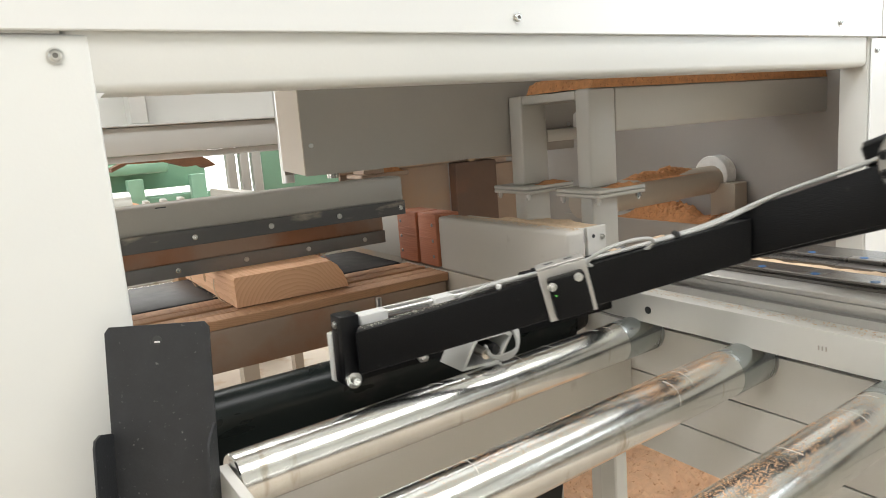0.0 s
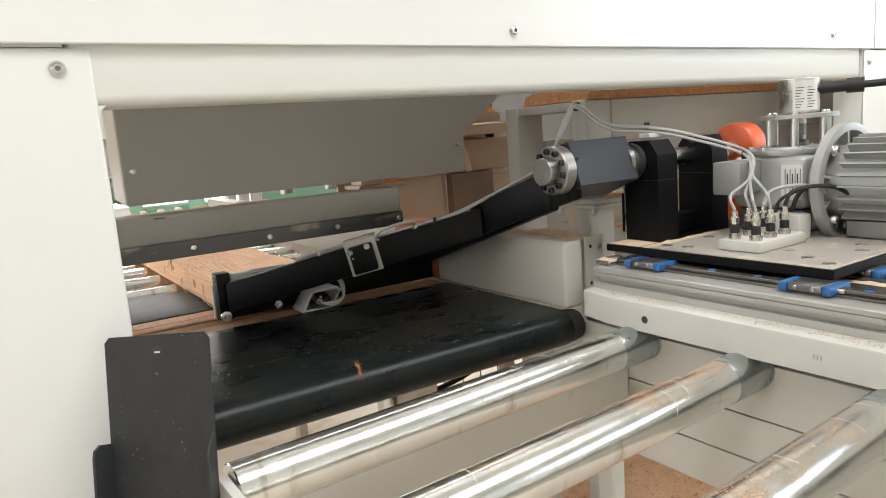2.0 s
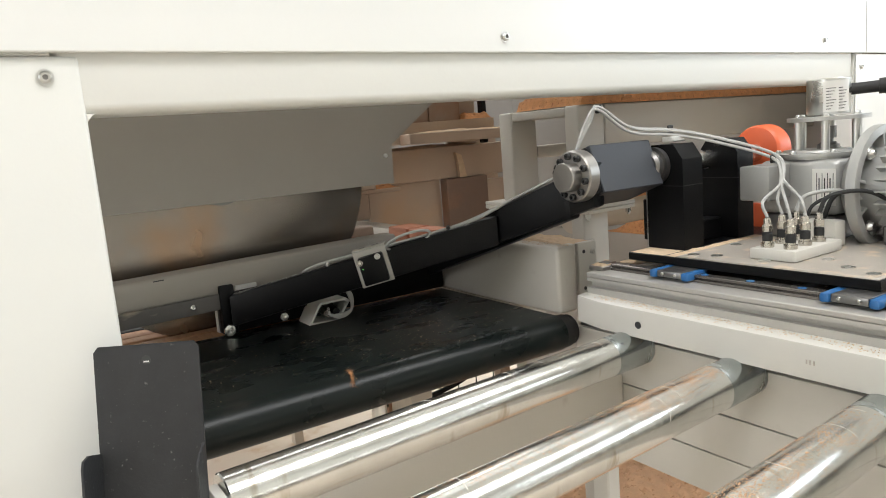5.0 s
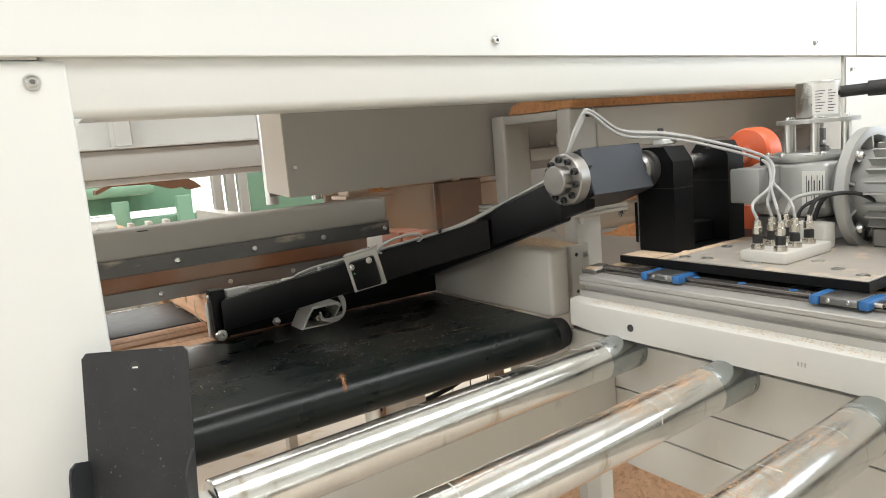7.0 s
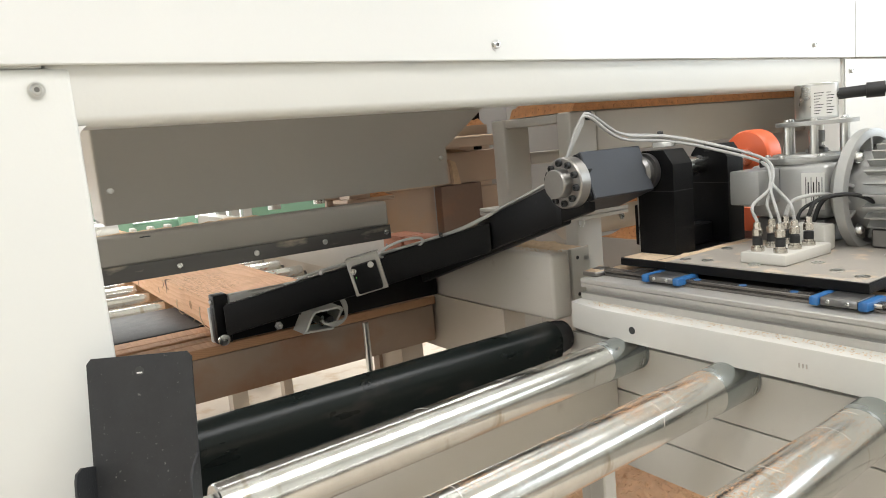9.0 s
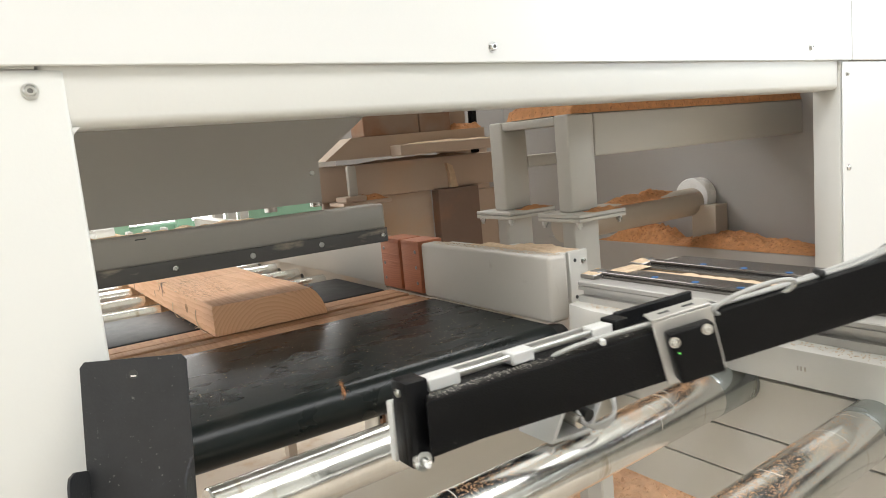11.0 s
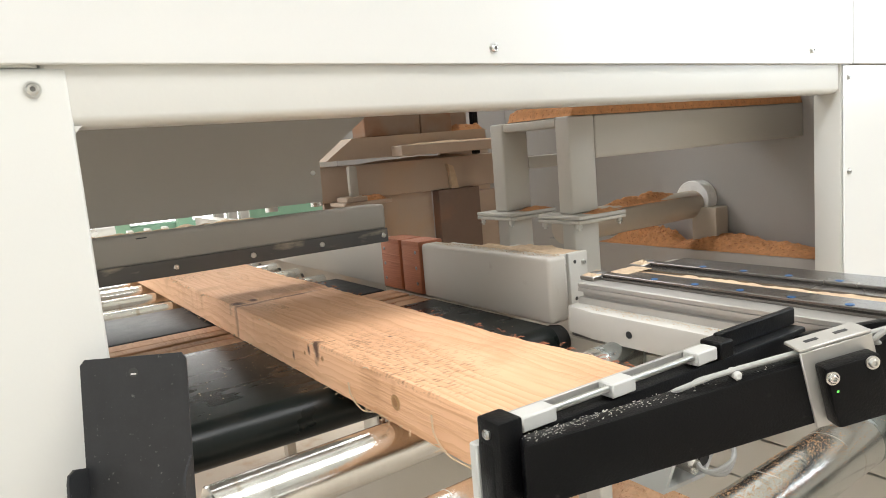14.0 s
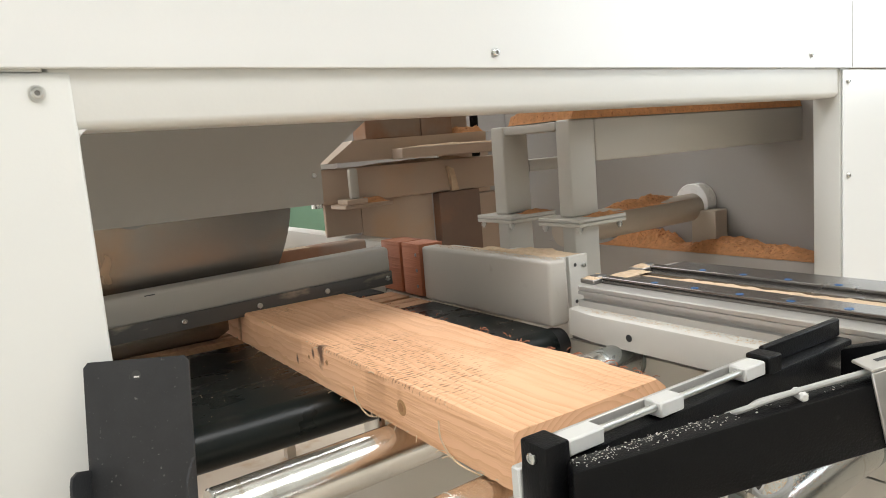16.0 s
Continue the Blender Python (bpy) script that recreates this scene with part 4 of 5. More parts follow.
sh.parent, sh.name = carriage, "shavings"
# hub, shaft and bearings
hub = part("hub", lathe(B(), (0.930, HUB.y, HUB.z), (1, 0, 0), [(0, 0.016), (0.0, 0.027), (0.002, 0.029), (0.024, 0.029), (0.024, 0.048), (0.027, 0.051), (0.050, 0.051), (0.052, 0.048)], 48), WORNSTEEL, carriage, "bright steel clamping hub")
for k in range(10):
    a = k * math.tau / 10 + 0.2
    part("hub_bolt", lathe(B(), (0.954, HUB.y + 0.040 * math.cos(a), HUB.z + 0.040 * math.sin(a)), (-1, 0, 0), [(0, 0.0065), (0.007, 0.0065), (0.008, 0.0055), (0.008, 0.003), (0.004, 0.003)], 14), BLACKRUBBER, hub, "black socket screw")
bm = box(B(), 1.000, 1.176, -0.052, 0.054, -0.050, 0.050, 0.002, 1, pose(0, HUB.y + 0.025, HUB.z - 0.007, -21))
part("end_plate", box(B(), 0.984, 0.9995, -0.050, 0.055, -0.048, 0.048, 0.006, 1, pose(0, HUB.y + 0.022, HUB.z - 0.007, -21)), BLACK, carriage)
part("clamp_block", bm, SLATE, carriage, "dark grey tilted clamp block", smooth=False)
part("shaft", cyl(B(), (1.16, HUB.y, HUB.z), (1.60, HUB.y, HUB.z), 0.021, 32), STEEL, carriage, "polished steel shaft")
part("shaft_collar", lathe(B(), (1.1665, HUB.y, HUB.z), (1, 0, 0), [(0, 0.030), (0.006, 0.036), (0.014, 0.036), (0.014, 0.032), (0.022, 0.032), (0.022, 0.040), (0.034, 0.040)], 40), DARKSTEEL, carriage)
for x0, x1 in ((1.203, 1.268), (1.392, 1.45)):
    bm = B()
    prism(bm, [(0.940, ZP), (0.940, 1.275), (0.962, 1.306), (1.018, 1.306), (1.034, 1.285), (1.034, ZP)], "x", x0, x1)
    bk = part("bearing_block", bm, BLACK, carriage, "black machined bearing block", smooth=False)
    part("joint", box(B(), x0 - 0.0006, x1 + 0.0006, 0.9394, 1.0346, 1.2185, 1.2195), INK, bk)
part("switch", box(B(), 1.206, 1.228, 1.0355, 1.050, 1.098, 1.188, 0.002, 1), BLACK, carriage, "slim black switch")
part("switch_plate", box(B(), 1.2035, 1.2055, 1.0345, 1.038, 1.084, 1.25), STEEL, carriage)
part("stop_tab", box(B(), 1.27, 1.39, 0.98, 1.02, ZP, 1.13, 0.003, 1), BLACK, carriage)
bm = B()
lathe(bm, (1.565, HUB.y, HUB.z + 0.006), (1, 0, 0), [(0, 0.022), (0, 0.050), (0.002, 0.056), (0.006, 0.058), (0.012, 0.060), (0.055, 0.060), (0.060, 0.056)], 56)
wheel = part("coupling_disc", bm, ORANGE, carriage, "orange painted coupling disc")
part("disc_face", lathe(B(), (1.5695, HUB.y, HUB.z + 0.006), (-1, 0, 0), [(0, 0.047), (0.003, 0.047), (0.004, 0.022)], 32), DARKSTEEL, wheel)
part("side_tab", prism(B(), [(0.97, ZP), (1.03, ZP), (1.04, 1.14), (0.96, 1.14)], "x", 1.555, 1.57), ORANGE, carriage)

# base plate on four runner blocks
part("base_plate", box(B(), 1.130, 1.66, 0.524, 0.905, ZP - 0.010, ZP + 0.003, 0.002, 1), DUSTPLATE, carriage, "dusty machined base plate with black edges")
part("plate_edge", box(B(), 1.1265, 1.662, 0.520, 0.908, ZP - 0.0165, ZP + 0.0008, 0.001, 1), BLACK, carriage)
part("bearing_plate", box(B(), 1.130, 1.66, 0.9085, 1.030, ZP - 0.0165, ZP, 0.002, 1), BLACK, carriage, "black bearing plate")
tagged(part("plate_dust", dust_sheet(B(), 1.134, 1.45, 0.911, 0.936, ZP, 0.004, 60, 14, 77, 0.3, 30.0, 0.8), PALEDUST, carriage), "sawdust on the plate")
tagged(part("plate_dust", dust_sheet(B(), 1.134, 1.20, 0.94, 1.028, ZP, 0.003, 24, 30, 78, 0.3, 30.0, 0.8), PALEDUST, carriage), "sawdust on the plate")
for x in (1.074, 1.232):
    for y0 in (0.514, 0.853):
        bk = part("runner_block", box(B(), x + 0.003, x + 0.061, y0, y0 + 0.058, 1.0525, ZP - 0.0168, 0.003, 2), DARKSTEEL, carriage, "steel runner block with blue ends")
        for yy in (y0 + 0.014, y0 + 0.044):
            bolt(bk, (x + 0.003, yy, 1.060), (-1, 0, 0), 0.0035, 0.003, STEEL, "screw", False)
        for q in (y0 - 0.0165, y0 + 0.0585):
            part("end_seal", box(B(), x, x + 0.064, q, q + 0.016, 1.0505, ZP - 0.0169, 0.004, 2), BLUE, bk, "blue plastic end seal")
    part("grease_nipple", cyl(B(), (x + 0.02, 0.4970, 1.058), (x + 0.02, 0.485, 1.058), 0.004, 12), NICKEL, carriage)
for x, y in ((1.16, 0.545), (1.30, 0.56), (1.19, 0.60), (1.36, 0.59), (1.17, 0.84), (1.30, 0.885), (1.16, 0.885), (1.17, 0.74), (1.24, 0.66)):
    part("plate_screw", lathe(B(), (x, y, ZP + 0.0031), (0, 0, 1), [(0, 0.011), (0.0015, 0.011), (0.0015, 0.006), (0.0006, 0.006)], 20), STEEL, carriage)

# distributor with plugged cables
man = part("distributor", box(B(), 1.178, 1.338, 0.685, 0.775, ZP + 0.0035, ZP + 0.024, 0.003, 2), FENCE, carriage, "light grey cable distributor")
part("outlet_box", box(B(), 1.341, 1.383, 0.700, 0.770, ZP + 0.0035, ZP + 0.055, 0.005, 2), FENCE, man)
tie = [Vector((1.37, 0.84, 1.258)), Vector((1.31, 0.93, 1.300))]
for k in range(6):
    x, y = 1.200 + 0.048 * (k // 2), 0.707 + 0.045 * (k % 2)
    z = ZP + 0.024
    part("socket", lathe(B(), (x, y, z), (0, 0, 1), [(0, 0.012), (0.008, 0.012), (0.008, 0.009), (0.012, 0.009)], 16), NICKEL, man)
    part("plug_body", lathe(B(), (x, y, z + 0.0121), (0, 0, 1), [(0, 0.009), (0.014, 0.009), (0.015, 0.008)], 16), BLACKRUBBER, man)
    part("plug_nut", lathe(B(), (x, y, z + 0.0295), (0, 0, 1), [(0, 0.0095), (0.012, 0.0095), (0.014, 0.007), (0.024, 0.0065), (0.026, 0.004)], 8), NICKEL, man, "nickel-plated plug nut")
    o = Vector((0.004 * (k % 2), 0.0075 * (k // 2) - 0.004, 0.0085 * (k % 2) + 0.003 * (k // 2)))
    if k < 4:
        part("plug_cable", sweep(B(), [(x, y, z + 0.056), (x + 0.006, y + 0.012, z + 0.085), (1.300 + 0.010 * k, 0.785 + 0.004 * k, 1.215 + 0.004 * k), tie[0] + o, tie[1] + o,
                                       Vector((1.235, 0.985, 1.324)) + o, Vector((1.12, 1.005, 1.338)) + o, Vector((1.035, 1.01, 1.388)) + o * 0.6, Vector((1.010 + 0.004 * k, 1.015, 1.37)), Vector((0.99, 1.03, 1.31))], 0.0030, 8), CABLE, man, "grey plug cable")
    else:
        part("plug_cable", sweep(B(), [(x, y, z + 0.056), (x + 0.02, y - 0.01, z + 0.085), (x + 0.09, y - 0.05, z + 0.085), (x + 0.15, y - 0.09, z + 0.03), (x + 0.16, y - 0.08, z - 0.005)], 0.004, 8), CABLE if k == 5 else BLACKRUBBER, man)
part("supply_cable", sweep(B(), [(1.39, 0.75, ZP + 0.05), (1.40, 0.73, ZP + 0.10), (1.44, 0.68, ZP + 0.125), (1.50, 0.62, ZP + 0.09), (1.53, 0.60, ZP + 0.01)], 0.0045, 8), BLACKRUBBER, man)
part("supply_cable", sweep(B(), [(1.36, 0.77, ZP + 0.04), (1.38, 0.76, ZP + 0.085), (1.43, 0.70, ZP + 0.105), (1.49, 0.63, ZP + 0.07), (1.515, 0.61, ZP + 0.01)], 0.0035, 8), BLACKRUBBER, man)
for p in (tie[0], tie[1], Vector((1.23, 0.987, 1.335)), Vector((1.04, 1.01, 1.388))):
    part("cable_tie", box(B(), -0.009, 0.009, -0.0025, 0.0025, -0.009, 0.009, 0.002, 1, Matrix.Translation(p + Vector((0.004, 0.006, 0.002)))), BLACKRUBBER, man)
part("tie_mount", box(B(), 1.22, 1.26, 0.975, 1.005, 1.3105, 1.322, 0.002, 1), WHITEPLASTIC, carriage)

# gear unit, encoder and motor
before = set(carriage.children)
gear = part("gearbox", box(B(), 1.36, 1.53, 0.73, 0.90, 1.14, 1.252, 0.012, 3), ALU, carriage, "cast aluminium worm gearbox")
part("gear_flange", lathe(B(), (1.442, 0.818, 1.2525), (0, 0, 1), [(0, 0.078), (0.006, 0.078), (0.006, 0.084), (0.012, 0.084), (0.013, 0.082), (0.013, 0.066), (0.018, 0.064)], 56), ALU, gear)
part("gear_foot", box(B(), 1.37, 1.52, 0.74, 0.89, ZP + 0.0035, 1.139, 0.004, 1), DARKSTEEL, gear)
part("side_cover", box(B(), 1.280, 1.3595, 0.828, 0.895, 1.175, 1.247, 0.004, 2), DARKCAST, gear)
nl = part("name_plate", box(B(), 1.3585, 1.3598, 0.735, 0.782, 1.16, 1.235), LABEL, gear, "printed name plate")
for k in range(7):
    part("print_bar", box(B(), 1.3578, 1.3584, 0.739 + 0.0055 * k, 0.7402 + 0.0055 * k + 0.001 * (k % 2), 1.170 + 0.008 * (k % 3), 1.226 - 0.010 * (k % 2)), INK, nl)
enc = part("encoder", lathe(B(), (1.445, 0.815, 1.352), (0, 0, 1), [(0, 0.040), (0.003, 0.042), (0.072, 0.042), (0.074, 0.040)], 40), STEEL, carriage, "bright cylindrical encoder with label")
part("encoder_flange", lathe(B(), (1.445, 0.815, 1.340), (0, 0, 1), [(0, 0.080), (0.008, 0.080), (0.009, 0.079)], 48), ALU, enc)
for k in range(6):
    a = k * math.tau / 6 + 0.4
    p = Vector((1.445 + 0.062 * math.cos(a), 0.815 + 0.062 * math.sin(a), 1.2806))
    part("spacer", cyl(B(), p, p + Vector((0, 0, 0.0592)), 0.0085, 16), STEEL, enc)
    bolt(enc, p + Vector((0, 0, 0.0684)), (0, 0, 1), 0.006, 0.006, STEEL, "screw")
    bolt(gear, (1.442 + 0.075 * math.cos(a + 0.5), 0.818 + 0.075 * math.sin(a + 0.5), 1.2655), (0, 0, 1), 0.006, 0.006, STEEL, "screw")
part("coupling", lathe(B(), (1.445, 0.815, 1.2806), (0, 0, 1), [(0, 0.022), (0.008, 0.022), (0.0115, 0.016), (0.014, 0.016), (0.014, 0.010), (0.022, 0.010), (0.022, 0.016), (0.047, 0.016)], 20), DARKSTEEL, enc)
bm = B()
for k in range(13):
    a0, a1 = math.pi + 0.25 + 0.10 * k, math.pi + 0.25 + 0.10 * (k + 1)
    v = [bm.verts.new((1.445 + 0.0426 * math.cos(a), 0.815 + 0.0426 * math.sin(a), z)) for a, z in ((a0, 1.357), (a1, 1.357), (a1, 1.420), (a0, 1.420))]
    bm.faces.new(v)
lab = part("encoder_label", bm, LABEL, enc, "white printed label")
for k in range(8):
    for h in range(2):
        a = math.pi + 0.42 + 0.55 * h
        n = 3 + (k * 5 + h) % 4
        for q in range(n):
            b2 = a + 0.07 * q
            p = Vector((1.445 + 0.0428 * math.cos(b2), 0.815 + 0.0428 * math.sin(b2), 1.363 + 0.006 * k))
            part("print_bar", box(B(), -0.0002, 0.0002, -0.0013, 0.0013, -0.0008, 0.0008, 0, 1, Matrix.Translation(p) @ Matrix.Rotation(b2, 4, "Z")), INK, lab)
bm = B()
cyl(bm, (1.47, 0.80, 1.40), (1.50, 0.74, 1.402), 0.012, 16)
cyl(bm, (1.50, 0.74, 1.402), (1.515, 0.71, 1.402), 0.016, 12)
part("encoder_plug", bm, BLACKRUBBER, enc, "black cable plug")
part("encoder_cable", sweep(B(), [(1.515, 0.71, 1.402), (1.55, 0.64, 1.400), (1.57, 0.60, 1.37), (1.58, 0.56, 1.25), (1.59, 0.5, 1.1)], 0.008, 10), BLACKRUBBER, enc)
enc.location = (0.0167, -0.011, -0.010)
mx, mz = 1.435, 1.192
motor = part("motor_flange", lathe(B(), (mx, 0.728, mz), (0, -1, 0), [(0, 0.06), (0.0, 0.070), (0.03, 0.116), (0.034, 0.123), (0.052, 0.123), (0.054, 0.119), (0.054, 0.107), (0.030, 0.100), (0.030, 0.078)], 56), ALU, carriage, "cast aluminium motor flange with ribs")
for k in range(4):
    a = k * math.tau / 4 + 0.78
    bolt(motor, (mx + 0.100 * math.cos(a), 0.674, mz + 0.100 * math.sin(a)), (0, -1, 0), 0.009, 0.010, STEEL, "bolt")
for k in range(10):
    a = k * math.tau / 10 + 0.2
    part("rib", box(B(), 0.081, 0.108, 0.0, 0.022, -0.003, 0.003, 0.001, 1, Matrix.Translation((mx, 0.675, mz)) @ Matrix.Rotation(a, 4, "Y")), ALU, motor)
mb = part("motor_body", cyl(B(), (mx, 0.6985, mz), (mx, 0.36, mz), 0.080, 48), ALU, carriage, "finned grey motor body")
for k in range(26):
    a = k * math.tau / 26
    part("fin", box(B(), 0.080, 0.099, -0.27, 0.0, -0.0016, 0.0016, 0, 1, Matrix.Translation((mx, 0.655, mz)) @ Matrix.Rotation(a, 4, "Y")), ALU, mb)
part("motor_foot", box(B(), mx - 0.07, mx + 0.07, 0.56, 0.65, ZP + 0.0035, 1.125, 0.004, 1), DARKSTEEL, carriage)

part("junction_box", box(B(), mx + 0.015, mx + 0.115, 0.50, 0.60, 1.345, 1.395, 0.006, 2), BLACKRUBBER, carriage, "black junction box over the motor")
part("junction_neck", box(B(), mx + 0.03, mx + 0.09, 0.515, 0.585, mz + 0.078, 1.3447, 0.004, 1), ALU, carriage)

for o in set(carriage.children) - before:
    o.location.x += 0.05

# ---------------------------------------------------------------- flap conveyor
PIV = Vector((0.0, 1.132, 0.910))
flap = thing("flap_conveyor", "short dark green belt conveyor hinged at its front pulley", "conveyor", at=PIV)
bm = B()
prof = [(0.455, 0.030)] + [(0.04 * math.cos(a), 0.04 * math.sin(a)) for a in [math.pi / 2 + i * math.pi / 16 for i in range(17)]] + [(0.455, -0.030)]
prof[0] = (0.46, 0.040)
prof[-1] = (0.46, -0.040)
prism(bm, prof, "x", 0.14, 1.006)
part("belt", bm, BELT, flap, "dark green rubber belt with dust")
part("pulley_shaft", cyl(B(), (0.10, 0, 0), (1.050, 0, 0), 0.012, 20), DARKSTEEL, flap)
part("pulley_end", lathe(B(), (1.008, 0, 0), (1, 0, 0), [(0, 0.037), (0.022, 0.037), (0.024, 0.030), (0.030, 0.030), (0.026, 0.034), (0.036, 0.034), (0.038, 0.030)], 32), BLACKRUBBER, flap, "black pulley end")
part("rear_edge", box(B(), 0.14, 1.004, 0.4605, 0.468, -0.034, 0.034), DARKSTEEL, flap)
ch = litter(420, lambda r: (lambda x, y: (x, y, 0.0402 if y > 0 else math.sqrt(max(0, 0.0402 ** 2 - y * y))))(r.triangular(0.2, 0.99, 0.78), r.triangular(-0.02, 0.45, 0.14)), (0.0003, 0.0009))
ch.parent = flap
smear = litter(300, lambda r: (lambda y, w: (0.500 + 0.3 * y + r.gauss(0, 0.0022 + 0.06 * abs(y + 0.02)), y, (0.0402 if y > 0 else math.sqrt(max(0, 0.0402 ** 2 - y * y)))))(r.triangular(-0.038, 0.02, -0.026), 0), (0.0002, 0.0006))
smear.data.materials[0] = SAWDUST
smear.parent, smear.name = flap, "sawdust_smear"
tagged(smear, "smear of orange sawdust", kind="stuff")
tagged(ch, "scattered wood chips", kind="stuff")

# ---------------------------------------------------------------- clamping bars


def clamp_bar(label, y0, y1, x0, x1, z, mat, dirty):
    ob = thing("clamp_bar", label, "clamp", at=(0, 0, z), group="clamping bars")
    part("beam", box(B(), x0, x1, y0, y1, 0.032, 0.098, 0.009, 3), mat, ob)
    st = part("wear_strip", box(B(), x0, x1, y0 - 0.004, y0 - 0.0005, 0.0, 0.036, 0.001, 1), GUIDE if not dirty else DARKSTEEL, ob, "dark steel wear strip")
    part("foot", box(B(), x0, x1, y0, y1 - 0.01, 0.0, 0.0315, 0.002, 1), GUIDE, ob)
    for k in range(8):
        x = 0.858 - 0.1725 * k
        if x > x0:
            bolt(st, (x, y0 - 0.004, 0.018), (0, -1, 0), 0.0065, 0.004, STEEL, "screw", False)
    return ob


front_clamp = clamp_bar("light grey clamping bar with a dark screwed strip", 1.574, 1.638, -0.5, 0.872, 1.132, HOODGREY, False)
rear_clamp = clamp_bar("resin-stained clamping bar behind the saw line", 1.80, 1.86, -0.5, 0.925, 1.112, BROWNED, True)
part("slot", box(B(), 0.268, 0.29, 1.5735, 1.5738, 0.089, 0.0915), INK, front_clamp)
tagged(part("ledge_dust", dust_sheet(B(), -0.2, 0.75, 1.803, 1.845, 0.0982, 0.010, 160, 14, 91.0, 0.2, 22.0, 0.8), PALEDUST, rear_clamp), "pale chips lying on the bar", kind="stuff")
for x in (0.70, 0.84):
    cl = thing("clamp_cylinder", "bright steel clamping rod under the roof", "cylinder", group="clamp cylinders")
    part("rod", cyl(B(), (x, 1.93, 1.22), (x, 1.93, 2.3), 0.018, 20), STEEL, cl)

# ---------------------------------------------------------------- saw hood and blade
hood = thing("saw_hood", "light grey sheet metal saw hood", "saw hood", at=(0, 0, 0))
# left end sheet paler than the front: the light falling on it is painted in
bm = B()
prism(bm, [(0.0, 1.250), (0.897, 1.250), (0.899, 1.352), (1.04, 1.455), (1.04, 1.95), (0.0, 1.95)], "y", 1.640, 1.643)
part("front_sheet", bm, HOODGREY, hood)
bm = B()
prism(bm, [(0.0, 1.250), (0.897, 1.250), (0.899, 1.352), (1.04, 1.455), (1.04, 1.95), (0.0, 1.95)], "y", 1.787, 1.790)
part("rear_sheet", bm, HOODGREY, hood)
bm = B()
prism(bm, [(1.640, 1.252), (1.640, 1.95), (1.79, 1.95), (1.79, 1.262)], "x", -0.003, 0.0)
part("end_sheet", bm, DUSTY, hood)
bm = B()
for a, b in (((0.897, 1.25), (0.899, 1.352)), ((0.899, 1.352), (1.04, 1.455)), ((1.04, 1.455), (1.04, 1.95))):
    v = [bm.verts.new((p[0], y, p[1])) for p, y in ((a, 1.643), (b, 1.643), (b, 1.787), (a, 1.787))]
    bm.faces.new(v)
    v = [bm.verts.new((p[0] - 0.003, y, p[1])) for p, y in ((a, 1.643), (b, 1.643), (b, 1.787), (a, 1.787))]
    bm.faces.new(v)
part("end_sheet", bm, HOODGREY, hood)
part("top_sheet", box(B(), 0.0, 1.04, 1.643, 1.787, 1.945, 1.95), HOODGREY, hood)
for x in (0.02, 0.878):
    bolt(hood, (x, 1.64, 1.324), (0, -1, 0), 0.006, 0.004, STEEL, "screw", False)

blade = thing("saw_blade", "large round steel saw blade with fine teeth", "saw blade", at=(0.45, 1.711, 1.68))
blade.parent = hood
bm = B()
rim = []
n_teeth = 120
for k in range(n_teeth):
    a = k * math.tau / n_teeth
    for da, r in ((0.0, 0.388), (0.5, 0.3868)):
        w = a + da * math.tau / n_teeth
        rim.append((r * math.cos(w), r * math.sin(w)))
prism(bm, rim, "y", -0.0022, 0.0022)
part("disc", bm, BLADE, blade)
part("arbor", cyl(B(), (0, -0.02, 0), (0, 0.02, 0), 0.06, 32), DARKSTEEL, blade)

# ---------------------------------------------------------------- plank and trimmed slice
PW, PT = 0.318, 0.075


def plank_mesh(length, y_first, seg, seed):
    """A sawn board along y with a waney right edge; its end lies at y_first."""
    bm = B()
    rows = []
    for i in range(seg + 1):
        y = y_first + length * i / seg
        a = 0.004 * noise.noise((seed, y * 5, 0)) + 0.0015 * noise.noise((seed, y * 40, 1))
        w = 0.007 * noise.noise((seed + 4, y * 4, 0)) + 0.003 * noise.noise((seed, y * 30, 2))
        lo = 0.0022 * noise.noise((seed, y * 60, 7))
        t = 0.0012 * noise.noise((seed, y * 9, 5)) - 0.0045 * max(0.0, 1 - abs(y - 1.045) / 0.012)
        o = [(0.000 + lo, 0.0), (PW - 0.020 + w, 0.0), (PW - 0.022 + w, 0.012), (PW - 0.032 + w * 1.3, 0.040), (PW - 0.046 + w * 1.6, 0.062), (PW - 0.062 + w * 1.8, PT + t), (0.003, PT + t), (0.0 + a * 0.3, PT - 0.004 + t)]
        rows.append([bm.verts.new((p[0], y, p[1])) for p in o])
    sides = []
    for p, q in zip(rows, rows[1:]):
        for k in range(8):
            f = bm.faces.new((p[k], p[(k + 1) % 8], q[(k + 1) % 8], q[k]))
            if k in (2, 3, 4):
                sides.append(f)
    bm.faces.new(rows[0])
    bm.faces.new(list(reversed(rows[-1])))
    bm.faces.index_update()
    return bm, [f.index for f in sides]


def board(name, label, length, y_first, seg):
    bm, sides = plank_mesh(length, y_first, seg, 2.0)
    ob = part(name, bm, PLANK, None)
    ob.data.materials.append(BARK)
    for i in sides:
        ob.data.polygons[i].material_index = 1
    return tagged(ob, label, "timber")


